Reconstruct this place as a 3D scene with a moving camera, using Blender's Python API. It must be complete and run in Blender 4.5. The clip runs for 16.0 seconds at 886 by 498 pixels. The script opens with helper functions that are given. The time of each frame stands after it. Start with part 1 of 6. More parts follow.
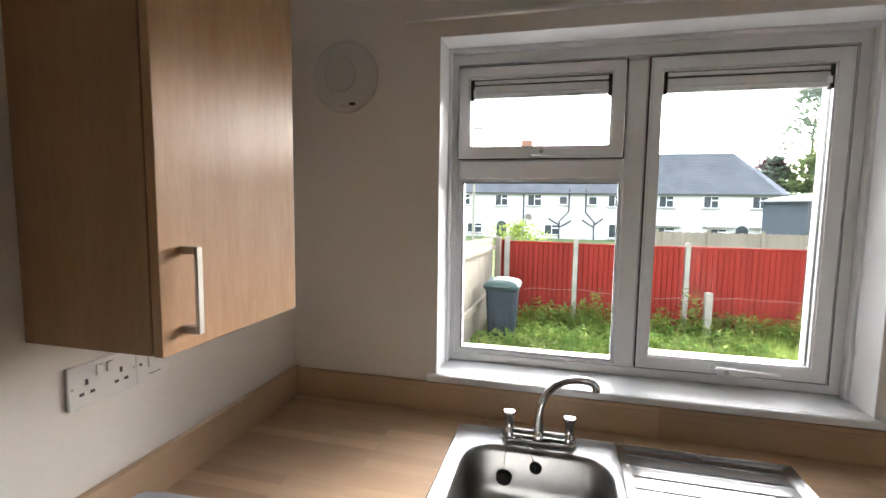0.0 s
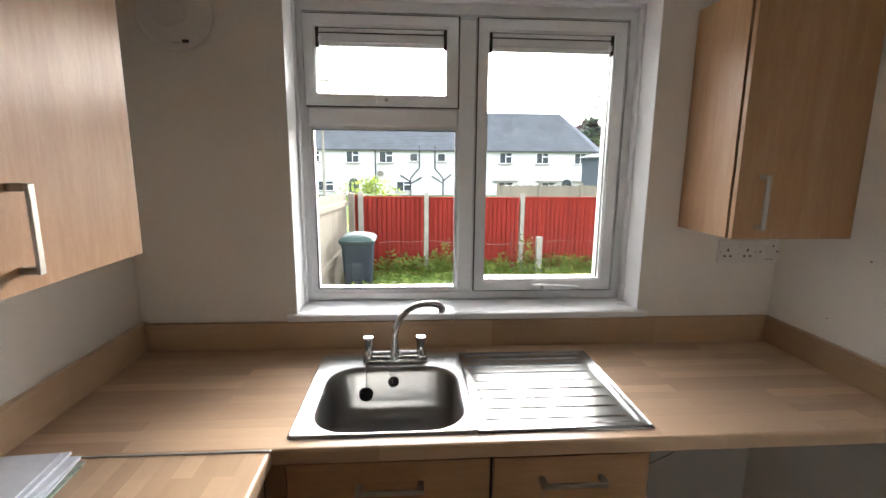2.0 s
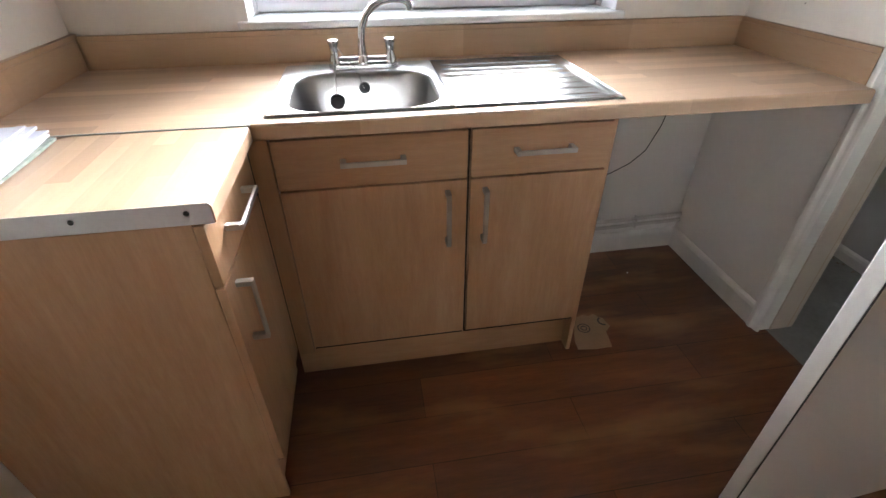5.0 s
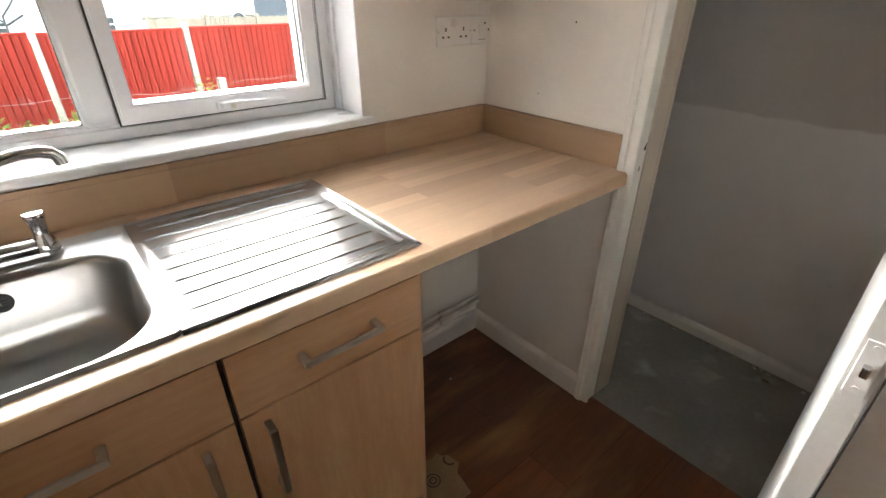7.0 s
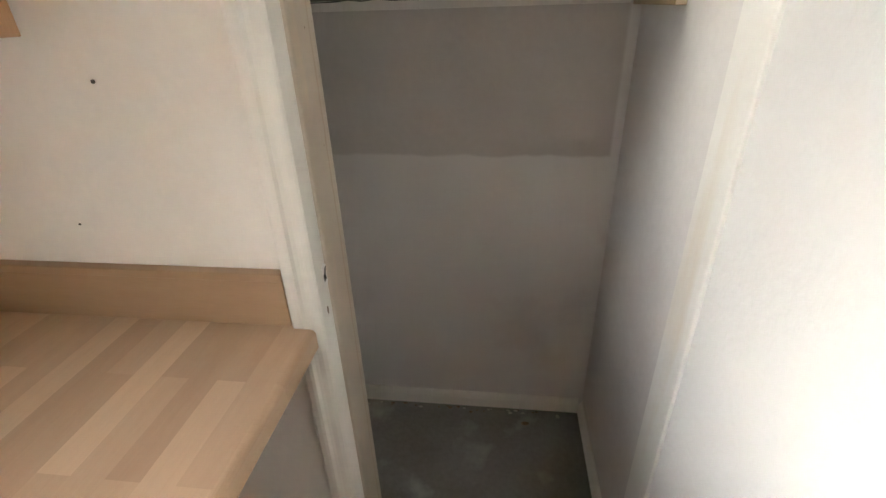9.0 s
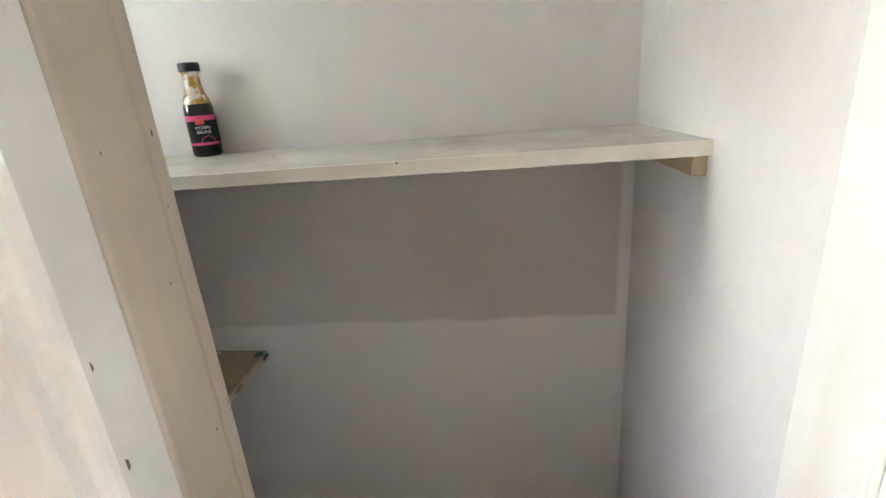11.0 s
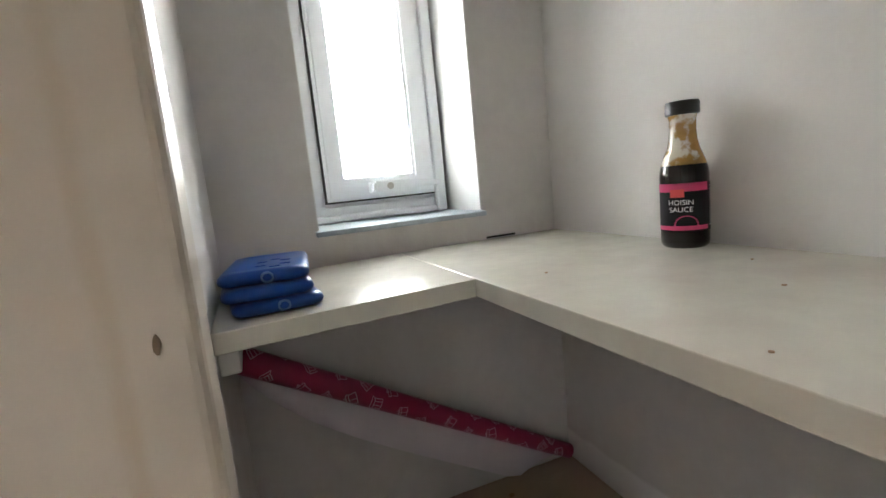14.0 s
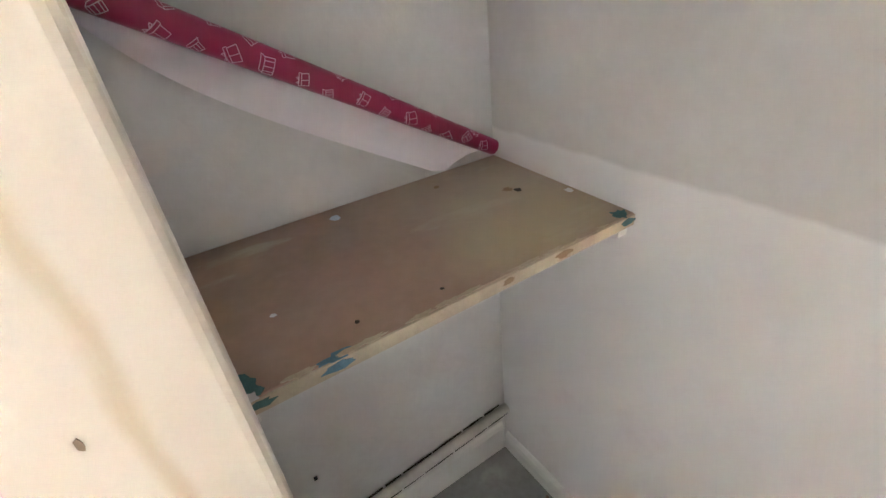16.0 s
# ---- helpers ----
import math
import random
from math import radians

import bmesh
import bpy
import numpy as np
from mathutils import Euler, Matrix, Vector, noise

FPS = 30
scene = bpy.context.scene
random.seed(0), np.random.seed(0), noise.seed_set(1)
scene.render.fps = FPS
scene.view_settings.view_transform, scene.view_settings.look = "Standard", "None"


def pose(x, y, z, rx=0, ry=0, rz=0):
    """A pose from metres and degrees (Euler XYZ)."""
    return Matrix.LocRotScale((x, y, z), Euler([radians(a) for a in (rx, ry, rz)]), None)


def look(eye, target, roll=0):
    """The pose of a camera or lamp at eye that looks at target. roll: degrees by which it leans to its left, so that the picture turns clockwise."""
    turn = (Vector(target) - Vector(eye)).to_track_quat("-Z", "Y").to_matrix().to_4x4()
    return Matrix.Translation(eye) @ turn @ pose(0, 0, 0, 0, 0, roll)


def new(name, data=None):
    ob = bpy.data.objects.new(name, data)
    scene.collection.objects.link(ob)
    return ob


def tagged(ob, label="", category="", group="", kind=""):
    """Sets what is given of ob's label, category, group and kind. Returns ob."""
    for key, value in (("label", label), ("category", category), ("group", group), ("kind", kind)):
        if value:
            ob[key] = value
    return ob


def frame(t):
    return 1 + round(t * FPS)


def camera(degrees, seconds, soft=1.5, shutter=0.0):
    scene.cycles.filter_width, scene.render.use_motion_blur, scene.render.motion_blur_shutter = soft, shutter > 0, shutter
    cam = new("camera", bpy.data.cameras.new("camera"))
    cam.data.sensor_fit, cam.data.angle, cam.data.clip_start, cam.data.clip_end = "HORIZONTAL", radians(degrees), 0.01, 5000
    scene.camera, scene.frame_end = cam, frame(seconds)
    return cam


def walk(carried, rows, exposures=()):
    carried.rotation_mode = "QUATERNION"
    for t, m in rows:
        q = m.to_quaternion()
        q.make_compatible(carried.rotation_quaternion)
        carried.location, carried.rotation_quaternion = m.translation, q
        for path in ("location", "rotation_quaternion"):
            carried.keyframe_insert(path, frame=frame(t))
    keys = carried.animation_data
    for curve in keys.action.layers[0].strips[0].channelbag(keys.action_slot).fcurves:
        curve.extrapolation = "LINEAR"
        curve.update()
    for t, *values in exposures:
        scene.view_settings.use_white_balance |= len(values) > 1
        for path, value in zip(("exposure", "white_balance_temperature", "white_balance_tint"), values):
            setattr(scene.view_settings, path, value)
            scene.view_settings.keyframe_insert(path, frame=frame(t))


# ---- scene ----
cam = camera(87.2, 16.0)
PATH = [
    (0, (0.895, -1.444, 1.582), (0.417, 0.489, 1.389), 0.8),
    (0.5, (0.873, -1.466, 1.618), (0.671, 0.517, 1.45), 0.6),
    (1, (0.879, -1.475, 1.623), (0.89, 0.519, 1.46), 0.5),
    (1.5, (0.881, -1.501, 1.592), (0.992, 0.482, 1.351), 0.5),
    (2, (0.914, -1.575, 1.543), (1.053, 0.387, 1.179), 0.5),
    (2.5, (0.926, -1.651, 1.469), (1.064, 0.262, 0.902), 0.7),
    (3, (0.917, -1.659, 1.383), (1.06, 0.178, 0.605), 0.7),
    (3.5, (0.896, -1.685, 1.318), (1.056, 0.057, 0.349), 0.7),
    (3.7, (0.889, -1.692, 1.298), (1.054, 0.01, 0.261), 0.7),
    (5.8, (0.859, -1.596, 1.264), (1.316, -0.023, 0.117), -0.2),
    (6, (0.879, -1.537, 1.286), (1.422, 0.031, 0.169), 0.0),
    (6.5, (0.948, -1.415, 1.328), (1.755, 0.106, 0.31), -0.3),
    (7, (1.018, -1.217, 1.339), (2.151, 0.123, 0.38), 0.0),
    (7.5, (1.116, -1.083, 1.358), (2.518, -0.01, 0.417), -0.7),
    (8, (1.321, -1.01, 1.346), (2.917, -0.265, 0.398), -1.0),
    (8.5, (1.496, -0.936, 1.333), (3.184, -0.492, 0.356), -1.3),
    (9, (1.66, -0.882, 1.35), (3.412, -0.648, 0.414), -1.9),
    (9.2, (1.722, -0.874, 1.341), (3.498, -0.728, 0.433), -2.4),
    (9.5, (1.809, -0.893, 1.353), (3.621, -0.797, 0.513), -2.9),
    (9.7, (1.853, -0.909, 1.366), (3.688, -0.852, 0.574), -2.8),
    (11.8, (2.077, -0.889, 1.502), (3.991, -0.492, 1.082), -5.1),
    (12, (2.125, -0.886, 1.498), (4.001, -0.335, 1.077), -5.9),
    (12.5, (2.249, -0.841, 1.495), (3.933, 0.17, 1.118), -7.8),
    (13, (2.349, -0.791, 1.51), (3.662, 0.692, 1.231), -8.2),
    (13.5, (2.385, -0.776, 1.526), (3.357, 0.96, 1.312), -6.8),
    (14, (2.404, -0.759, 1.495), (3.151, 1.074, 1.211), -5.7),
    (14.5, (2.418, -0.742, 1.422), (3.072, 1.087, 0.943), -5.2),
    (15, (2.418, -0.716, 1.342), (3.079, 1.027, 0.616), -5.2),
    (15.5, (2.418, -0.716, 1.27), (3.138, 0.925, 0.382), -5.7),
    (16, (2.39, -0.713, 1.242), (3.26, 0.759, 0.204), -6.5),
]

EXPOSURES = [(0.0, 3.7, 6200, 10), (1.0, 3.67, 6250, 10), (2.0, 3.6, 6300, 10), (2.5, 3.65, 6350, 10), (3.0, 4.0, 6500, 10), (3.5, 4.45, 6700, 10), (5.0, 4.87, 5800, 10), (6.0, 5.22, 5000, 8), (6.6, 4.85, 6200, 10), (7.5, 4.45, 6450, 10),
             (8.5, 4.8, 6550, 10), (9.5, 4.97, 6450, 9), (12.0, 5.45, 5950, 9), (12.5, 5.25, 5950, 10), (13.5, 4.9, 6050, 10), (14.0, 4.85, 6150, 11), (14.5, 5.0, 6700, 12), (15.0, 5.9, 6550, 11), (15.5, 6.75, 6200, 10), (16.0, 6.78, 6000, 10)]
walk(cam, [(t, look(eye, target, roll)) for t, eye, target, roll in PATH], EXPOSURES)

# ---- world and sun: overcast daylight ----
world = bpy.data.worlds.new("overcast_sky")
scene.world = world
world.use_nodes = True
wn, wl = world.node_tree.nodes, world.node_tree.links
sky = wn.new("ShaderNodeTexSky")
sky.sky_type, sky.sun_disc = "NISHITA", False
sky.sun_elevation, sky.sun_rotation = radians(14), radians(11)
sky.dust_density, sky.air_density = 4.0, 1.0
grey = wn.new("ShaderNodeHueSaturation")
grey.inputs["Saturation"].default_value = 0.28
wl.new(sky.outputs[0], grey.inputs["Color"])
wl.new(grey.outputs[0], wn["Background"].inputs["Color"])
wn["Background"].inputs["Strength"].default_value = 0.15
sun = new("sun", bpy.data.lights.new("sun", "SUN"))
sun.data.energy, sun.data.angle, sun.data.color = 0.27, radians(170), (0.96, 0.98, 1.0)
sun.matrix_world = look((4.0, 20, 5.2), (0, 0, 0))


# ---- materials ----
def material(name, colour, rough=0.6, metal=0.0, var=0.08, scale=6.0, fine=90.0, bump=0.02, spec=0.5, tint=None, stretch=(1, 1, 1), coat=0.0):
    """Principled surface with two scales of colour variation and a fine relief."""
    m = bpy.data.materials.new(name)
    m.use_nodes = True
    n, l = m.node_tree.nodes, m.node_tree.links
    b = n["Principled BSDF"]
    co, mp = n.new("ShaderNodeTexCoord"), n.new("ShaderNodeMapping")
    mp.inputs["Scale"].default_value = stretch
    l.new(co.outputs["Object"], mp.inputs["Vector"])
    big, small = n.new("ShaderNodeTexNoise"), n.new("ShaderNodeTexNoise")
    big.inputs["Scale"].default_value, small.inputs["Scale"].default_value = scale, fine
    big.inputs["Detail"].default_value = small.inputs["Detail"].default_value = 4
    l.new(mp.outputs[0], big.inputs["Vector"]), l.new(mp.outputs[0], small.inputs["Vector"])
    add = n.new("ShaderNodeMath")
    add.operation = "MULTIPLY_ADD"
    add.inputs[1].default_value = 0.4
    l.new(small.outputs[0], add.inputs[0]), l.new(big.outputs[0], add.inputs[2])
    ramp = n.new("ShaderNodeValToRGB")
    ramp.color_ramp.elements[0].position, ramp.color_ramp.elements[1].position = 0.45, 0.95
    dark = tint or tuple(c * (1 - var * 2) for c in colour)
    ramp.color_ramp.elements[0].color = (*dark, 1)
    ramp.color_ramp.elements[1].color = (*[min(1, c * (1 + var * 0.4)) for c in colour], 1)
    l.new(add.outputs[0], ramp.inputs[0]), l.new(ramp.outputs[0], b.inputs["Base Color"])
    rr = n.new("ShaderNodeMapRange")
    rr.inputs["To Min"].default_value, rr.inputs["To Max"].default_value = max(0.02, rough - 0.08), min(1, rough + 0.08)
    l.new(big.outputs[0], rr.inputs[0]), l.new(rr.outputs[0], b.inputs["Roughness"])
    b.inputs["Metallic"].default_value, b.inputs["Specular IOR Level"].default_value = metal, spec
    b.inputs["Coat Weight"].default_value = coat
    if bump:
        bp = n.new("ShaderNodeBump")
        bp.inputs["Strength"].default_value, bp.inputs["Distance"].default_value = min(1, bump * 10), bump * 0.05
        l.new(add.outputs[0], bp.inputs["Height"]), l.new(bp.outputs[0], b.inputs["Normal"])
    return m


def wood(name, light, dark, axis="z", rough=0.42, grain=9.0, streak=0.6, spec=0.4):
    """Beech-like foil: long soft streaks and fine pores along one axis."""
    m = bpy.data.materials.new(name)
    m.use_nodes = True
    n, l = m.node_tree.nodes, m.node_tree.links
    b = n["Principled BSDF"]
    co, mp = n.new("ShaderNodeTexCoord"), n.new("ShaderNodeMapping")
    mp.inputs["Scale"].default_value = {"x": (0.12, 1, 1), "y": (1, 0.12, 1), "z": (1, 1, 0.12)}[axis]
    l.new(co.outputs["Object"], mp.inputs["Vector"])
    wide, fine, pores = n.new("ShaderNodeTexNoise"), n.new("ShaderNodeTexNoise"), n.new("ShaderNodeTexNoise")
    for t, s, d in ((wide, grain, 1.2), (fine, grain * 9, 0.5), (pores, grain * 40, 0.2)):
        t.inputs["Scale"].default_value, t.inputs["Distortion"].default_value, t.inputs["Detail"].default_value = s, d, 5
        l.new(mp.outputs[0], t.inputs["Vector"])
    mx = n.new("ShaderNodeMix")
    mx.data_type = "FLOAT"
    mx.inputs[0].default_value = 0.42
    l.new(wide.outputs[0], mx.inputs[2]), l.new(fine.outputs[0], mx.inputs[3])
    mx2 = n.new("ShaderNodeMix")
    mx2.data_type = "FLOAT"
    mx2.inputs[0].default_value = 0.22
    l.new(mx.outputs[0], mx2.inputs[2]), l.new(pores.outputs[0], mx2.inputs[3])
    ramp = n.new("ShaderNodeValToRGB")
    e = ramp.color_ramp.elements
    e[0].position, e[1].position = 0.5 - 0.2 * streak, 0.5 + 0.3 * streak
    e[0].color, e[1].color = (*dark, 1), (*light, 1)
    l.new(mx2.outputs[0], ramp.inputs[0]), l.new(ramp.outputs[0], b.inputs["Base Color"])
    bp = n.new("ShaderNodeBump")
    bp.inputs["Strength"].default_value, bp.inputs["Distance"].default_value = 0.15, 0.0006
    l.new(pores.outputs[0], bp.inputs["Height"]), l.new(bp.outputs[0], b.inputs["Normal"])
    b.inputs["Roughness"].default_value, b.inputs["Specular IOR Level"].default_value = rough, spec
    return m


def staves(name, c1, c2, turn, length=0.42, width=0.042, rough=0.33, dirt=0.0, bias=0.0):
    """Block-board laminate: printed staves of differing tone with grain along them."""
    m = wood(name, c1, c2, "y" if turn else "x", rough, 7.0, 0.8)
    n, l = m.node_tree.nodes, m.node_tree.links
    b = n["Principled BSDF"]
    old = b.inputs["Base Color"].links[0].from_socket
    co, mp = n.new("ShaderNodeTexCoord"), n.new("ShaderNodeMapping")
    mp.inputs["Rotation"].default_value = (0, 0, radians(90) if turn else 0)
    l.new(co.outputs["Object"], mp.inputs["Vector"])
    br = n.new("ShaderNodeTexBrick")
    br.offset, br.offset_frequency, br.squash = 0.37, 2, 1.0
    br.inputs["Scale"].default_value, br.inputs["Mortar Size"].default_value = 1.0, 0.0
    br.inputs["Brick Width"].default_value, br.inputs["Row Height"].default_value = length, width
    br.inputs["Bias"].default_value = bias
    br.inputs["Color1"].default_value, br.inputs["Color2"].default_value = (1.11, 1.10, 1.08, 1), (0.80, 0.765, 0.73, 1)
    br.inputs["Mortar"].default_value = (0.7, 0.65, 0.6, 1)
    l.new(mp.outputs[0], br.inputs["Vector"])
    mul = n.new("ShaderNodeMix")
    mul.data_type, mul.blend_type = "RGBA", "MULTIPLY"
    mul.inputs[0].default_value = 1.0
    l.new(old, mul.inputs[6]), l.new(br.outputs["Color"], mul.inputs[7])
    l.new(mul.outputs[2], b.inputs["Base Color"])
    return m


def stained(m, colour, scale, low, high, stretch=(1, 1, 1)):
    """Adds stains or chipped paint with outlines of their own to a material."""
    n, l = m.node_tree.nodes, m.node_tree.links
    b = n["Principled BSDF"]
    old = b.inputs["Base Color"].links[0].from_socket
    co, mp, t = n.new("ShaderNodeTexCoord"), n.new("ShaderNodeMapping"), n.new("ShaderNodeTexNoise")
    mp.inputs["Scale"].default_value = stretch
    l.new(co.outputs["Object"], mp.inputs["Vector"]), l.new(mp.outputs[0], t.inputs["Vector"])
    t.inputs["Scale"].default_value, t.inputs["Detail"].default_value = scale, 6
    r = n.new("ShaderNodeMapRange")
    r.inputs["From Min"].default_value, r.inputs["From Max"].default_value = low, high
    l.new(t.outputs[0], r.inputs[0])
    mx = n.new("ShaderNodeMix")
    mx.data_type = "RGBA"
    l.new(r.outputs[0], mx.inputs[0]), l.new(old, mx.inputs[6])
    mx.inputs[7].default_value = (*colour, 1)
    l.new(mx.outputs[2], b.inputs["Base Color"])
    return m


def glass(name, tone=(1, 1, 1), gloss=0.06):
    m = bpy.data.materials.new(name)
    m.use_nodes = True
    n, l = m.node_tree.nodes, m.node_tree.links
    n.remove(n["Principled BSDF"])
    t, g, mix, fr = n.new("ShaderNodeBsdfTransparent"), n.new("ShaderNodeBsdfGlossy"), n.new("ShaderNodeMixShader"), n.new("ShaderNodeFresnel")
    t.inputs[0].default_value = (*tone, 1)
    g.inputs["Roughness"].default_value = 0.02
    fr.inputs[0].default_value = 1.3
    l.new(fr.outputs[0], mix.inputs[0])
    l.new(t.outputs[0], mix.inputs[1]), l.new(g.outputs[0], mix.inputs[2]), l.new(mix.outputs[0], n["Material Output"].inputs[0])
    return m


def obscured_glass():
    """Ripple-pattern privacy glass: passes part of the light straight on and scatters the rest."""
    m = bpy.data.materials.new("obscured_glass")
    m.use_nodes = True
    n, l = m.node_tree.nodes, m.node_tree.links
    n.remove(n["Principled BSDF"])
    clear, milk, mix, ns, rg = n.new("ShaderNodeBsdfTransparent"), n.new("ShaderNodeBsdfTranslucent"), n.new("ShaderNodeMixShader"), n.new("ShaderNodeTexNoise"), n.new("ShaderNodeMapRange")
    clear.inputs[0].default_value, milk.inputs[0].default_value = (0.78, 0.79, 0.79, 1), (0.93, 0.95, 0.95, 1)
    ns.inputs["Scale"].default_value = 120
    rg.inputs["To Min"].default_value, rg.inputs["To Max"].default_value = 0.4, 0.6
    l.new(ns.outputs[0], rg.inputs[0]), l.new(rg.outputs[0], mix.inputs[0])
    l.new(clear.outputs[0], mix.inputs[1]), l.new(milk.outputs[0], mix.inputs[2]), l.new(mix.outputs[0], n["Material Output"].inputs[0])
    return m


M_WALL = stained(material("painted_plaster", (0.83, 0.80, 0.75), 0.75, var=0.035, scale=2.2, fine=60, bump=0.05), (0.77, 0.74, 0.68), 1.7, 0.55, 0.8)
# Assumed dark colour for the unseen rear wall, to weaken bounce light.
M_REAR = material("bounce_cutting_brown", (0.15, 0.12, 0.095), 0.8, var=0.05, scale=2.5, fine=60, bump=0.05)
M_CEIL = material("white_ceiling_paint", (0.8, 0.79, 0.77), 0.85, var=0.03, scale=3, fine=80, bump=0.04)
M_PANTRY = stained(material("bare_pantry_plaster", (0.72, 0.69, 0.66), 0.85, var=0.06, scale=3.0, fine=45, bump=0.08), (0.62, 0.57, 0.53), 2.6, 0.5, 0.72)
M_GLOSS = stained(material("cream_gloss_woodwork", (0.80, 0.775, 0.72), 0.38, var=0.04, scale=5, fine=70, bump=0.04), (0.68, 0.60, 0.48), 3.2, 0.62, 0.82, (3, 3, 0.4))
M_UPVC = material("white_plastic_window", (0.88, 0.89, 0.91), 0.42, var=0.02, scale=4, fine=50, bump=0.0)
M_SILL = material("white_glossy_sill", (0.80, 0.81, 0.83), 0.3, var=0.02, scale=6, fine=60, bump=0.01)
M_BEECH = wood("beech_foil_upright", (0.56, 0.35, 0.205), (0.43, 0.245, 0.13), "z")
M_BEECH_X = wood("beech_foil_level", (0.56, 0.35, 0.205), (0.43, 0.245, 0.13), "x")
# Beech copy with shade in its colour, for panels turned from the window.
M_BEECH_SHADED = wood("beech_foil_shaded", (0.47, 0.30, 0.175), (0.38, 0.23, 0.125), "z")
# Near-black that paints the shade in the gaps between unit fronts.
M_EDGE = material("unit_gap_shade", (0.03, 0.016, 0.010), 0.7, var=0.2)
M_TOP = staves("beech_block_worktop", (0.615, 0.455, 0.32), (0.53, 0.37, 0.25), False)
M_TOP_Y = staves("beech_block_worktop_return", (0.60, 0.445, 0.31), (0.52, 0.365, 0.245), True)
M_UPST = staves("beech_block_upstand", (0.54, 0.39, 0.262), (0.46, 0.315, 0.20), False, 0.6, 0.034)
M_UPST_Y = staves("beech_block_upstand_side", (0.54, 0.39, 0.262), (0.46, 0.315, 0.20), True, 0.6, 0.034)
M_ALU = material("aluminium_strip", (0.62, 0.62, 0.62), 0.38, 0.9, var=0.06, scale=20, fine=150)
M_STEEL = material("brushed_sink_steel", (0.31, 0.308, 0.303), 0.22, 1.0, var=0.05, scale=8, fine=300, bump=0.01, stretch=(0.2, 3, 1))
M_BOWL = material("satin_bowl_steel", (0.40, 0.395, 0.385), 0.33, 1.0, var=0.06, scale=8, fine=260, bump=0.008, stretch=(0.3, 3, 1))
M_CHROME = material("chrome", (0.60, 0.60, 0.61), 0.08, 1.0, var=0.03, scale=9, fine=90, bump=0.0)
M_HANDLE = material("satin_nickel", (0.56, 0.54, 0.50), 0.4, 1.0, var=0.06, scale=30, fine=200, bump=0.005)
M_BLACK = material("black_rubber", (0.02, 0.02, 0.021), 0.5, var=0.2, scale=20)
M_SOCKET = material("white_socket_plastic", (0.78, 0.77, 0.74), 0.3, var=0.03, scale=9, bump=0.0)
M_PIN = material("socket_hole", (0.11, 0.10, 0.095), 0.8, var=0.1)
M_DARK = material("dark_holes", (0.03, 0.03, 0.03), 0.8, var=0.1)
M_PIPE = material("painted_pipe", (0.66, 0.62, 0.56), 0.5, var=0.12, scale=14, fine=90, bump=0.06)
M_CONC = stained(material("bare_concrete_floor", (0.30, 0.29, 0.265), 0.72, var=0.16, scale=3.5, fine=55, bump=0.12), (0.47, 0.46, 0.43), 5.5, 0.58, 0.74)
M_SHELF = stained(material("cream_gloss_shelf", (0.74, 0.71, 0.61), 0.22, var=0.06, scale=5, fine=40, bump=0.03), (0.66, 0.60, 0.52), 6.0, 0.55, 0.7)
M_LOW = stained(material("worn_brown_shelf_paint", (0.46, 0.30, 0.22), 0.42, var=0.10, scale=5, fine=60, bump=0.06), (0.54, 0.44, 0.35), 11.0, 0.60, 0.70, (0.5, 1.4, 1))
M_TEAL = material("old_teal_paint", (0.06, 0.16, 0.17), 0.6, var=0.2, scale=30, bump=0.1)
M_BLUECHIP = material("old_blue_paint", (0.16, 0.30, 0.40), 0.6, var=0.2, scale=30, bump=0.1)
M_WRAP = material("crimson_gift_wrap", (0.36, 0.025, 0.085), 0.3, var=0.12, scale=9, fine=60, bump=0.02)
M_WRAPBACK = material("white_wrap_back", (0.72, 0.66, 0.68), 0.6, var=0.03, scale=5, bump=0.02)
M_PRINT = material("pale_pink_print", (0.80, 0.55, 0.62), 0.5, var=0.1)
M_ICE = material("blue_freezer_plastic", (0.010, 0.065, 0.29), 0.3, var=0.12, scale=18, fine=80, bump=0.03, spec=0.3)
M_PAPER = material("white_paper", (0.74, 0.78, 0.88), 0.6, var=0.06, scale=12, fine=60, bump=0.05)
M_CARD = material("corrugated_card", (0.34, 0.22, 0.13), 0.8, var=0.1, scale=14, fine=120, bump=0.06)
M_INK = material("dark_ink", (0.05, 0.035, 0.03), 0.7, var=0.1)
M_GLASS = glass("window_glass")
M_FROST = obscured_glass()
M_SAUCE = material("dark_brown_sauce", (0.014, 0.006, 0.004), 0.12, var=0.2, scale=20, bump=0.0, coat=0.6)
M_SMEAR = stained(material("sauce_smeared_glass", (0.50, 0.29, 0.09), 0.14, var=0.2, scale=30, fine=70, bump=0.0, coat=0.6), (0.72, 0.66, 0.54), 45, 0.5, 0.58)
M_LABEL = material("black_label", (0.010, 0.010, 0.012), 0.45, var=0.1, spec=0.2)
M_PINK = material("pink_label_band", (0.62, 0.05, 0.16), 0.35, var=0.05)
M_RED = material("red_label_mark", (0.75, 0.08, 0.08), 0.4, var=0.05)
M_WHITE = material("white_print", (0.8, 0.8, 0.8), 0.5, var=0.03)
M_CAPM = material("black_bottle_cap", (0.012, 0.012, 0.012), 0.3, var=0.1)


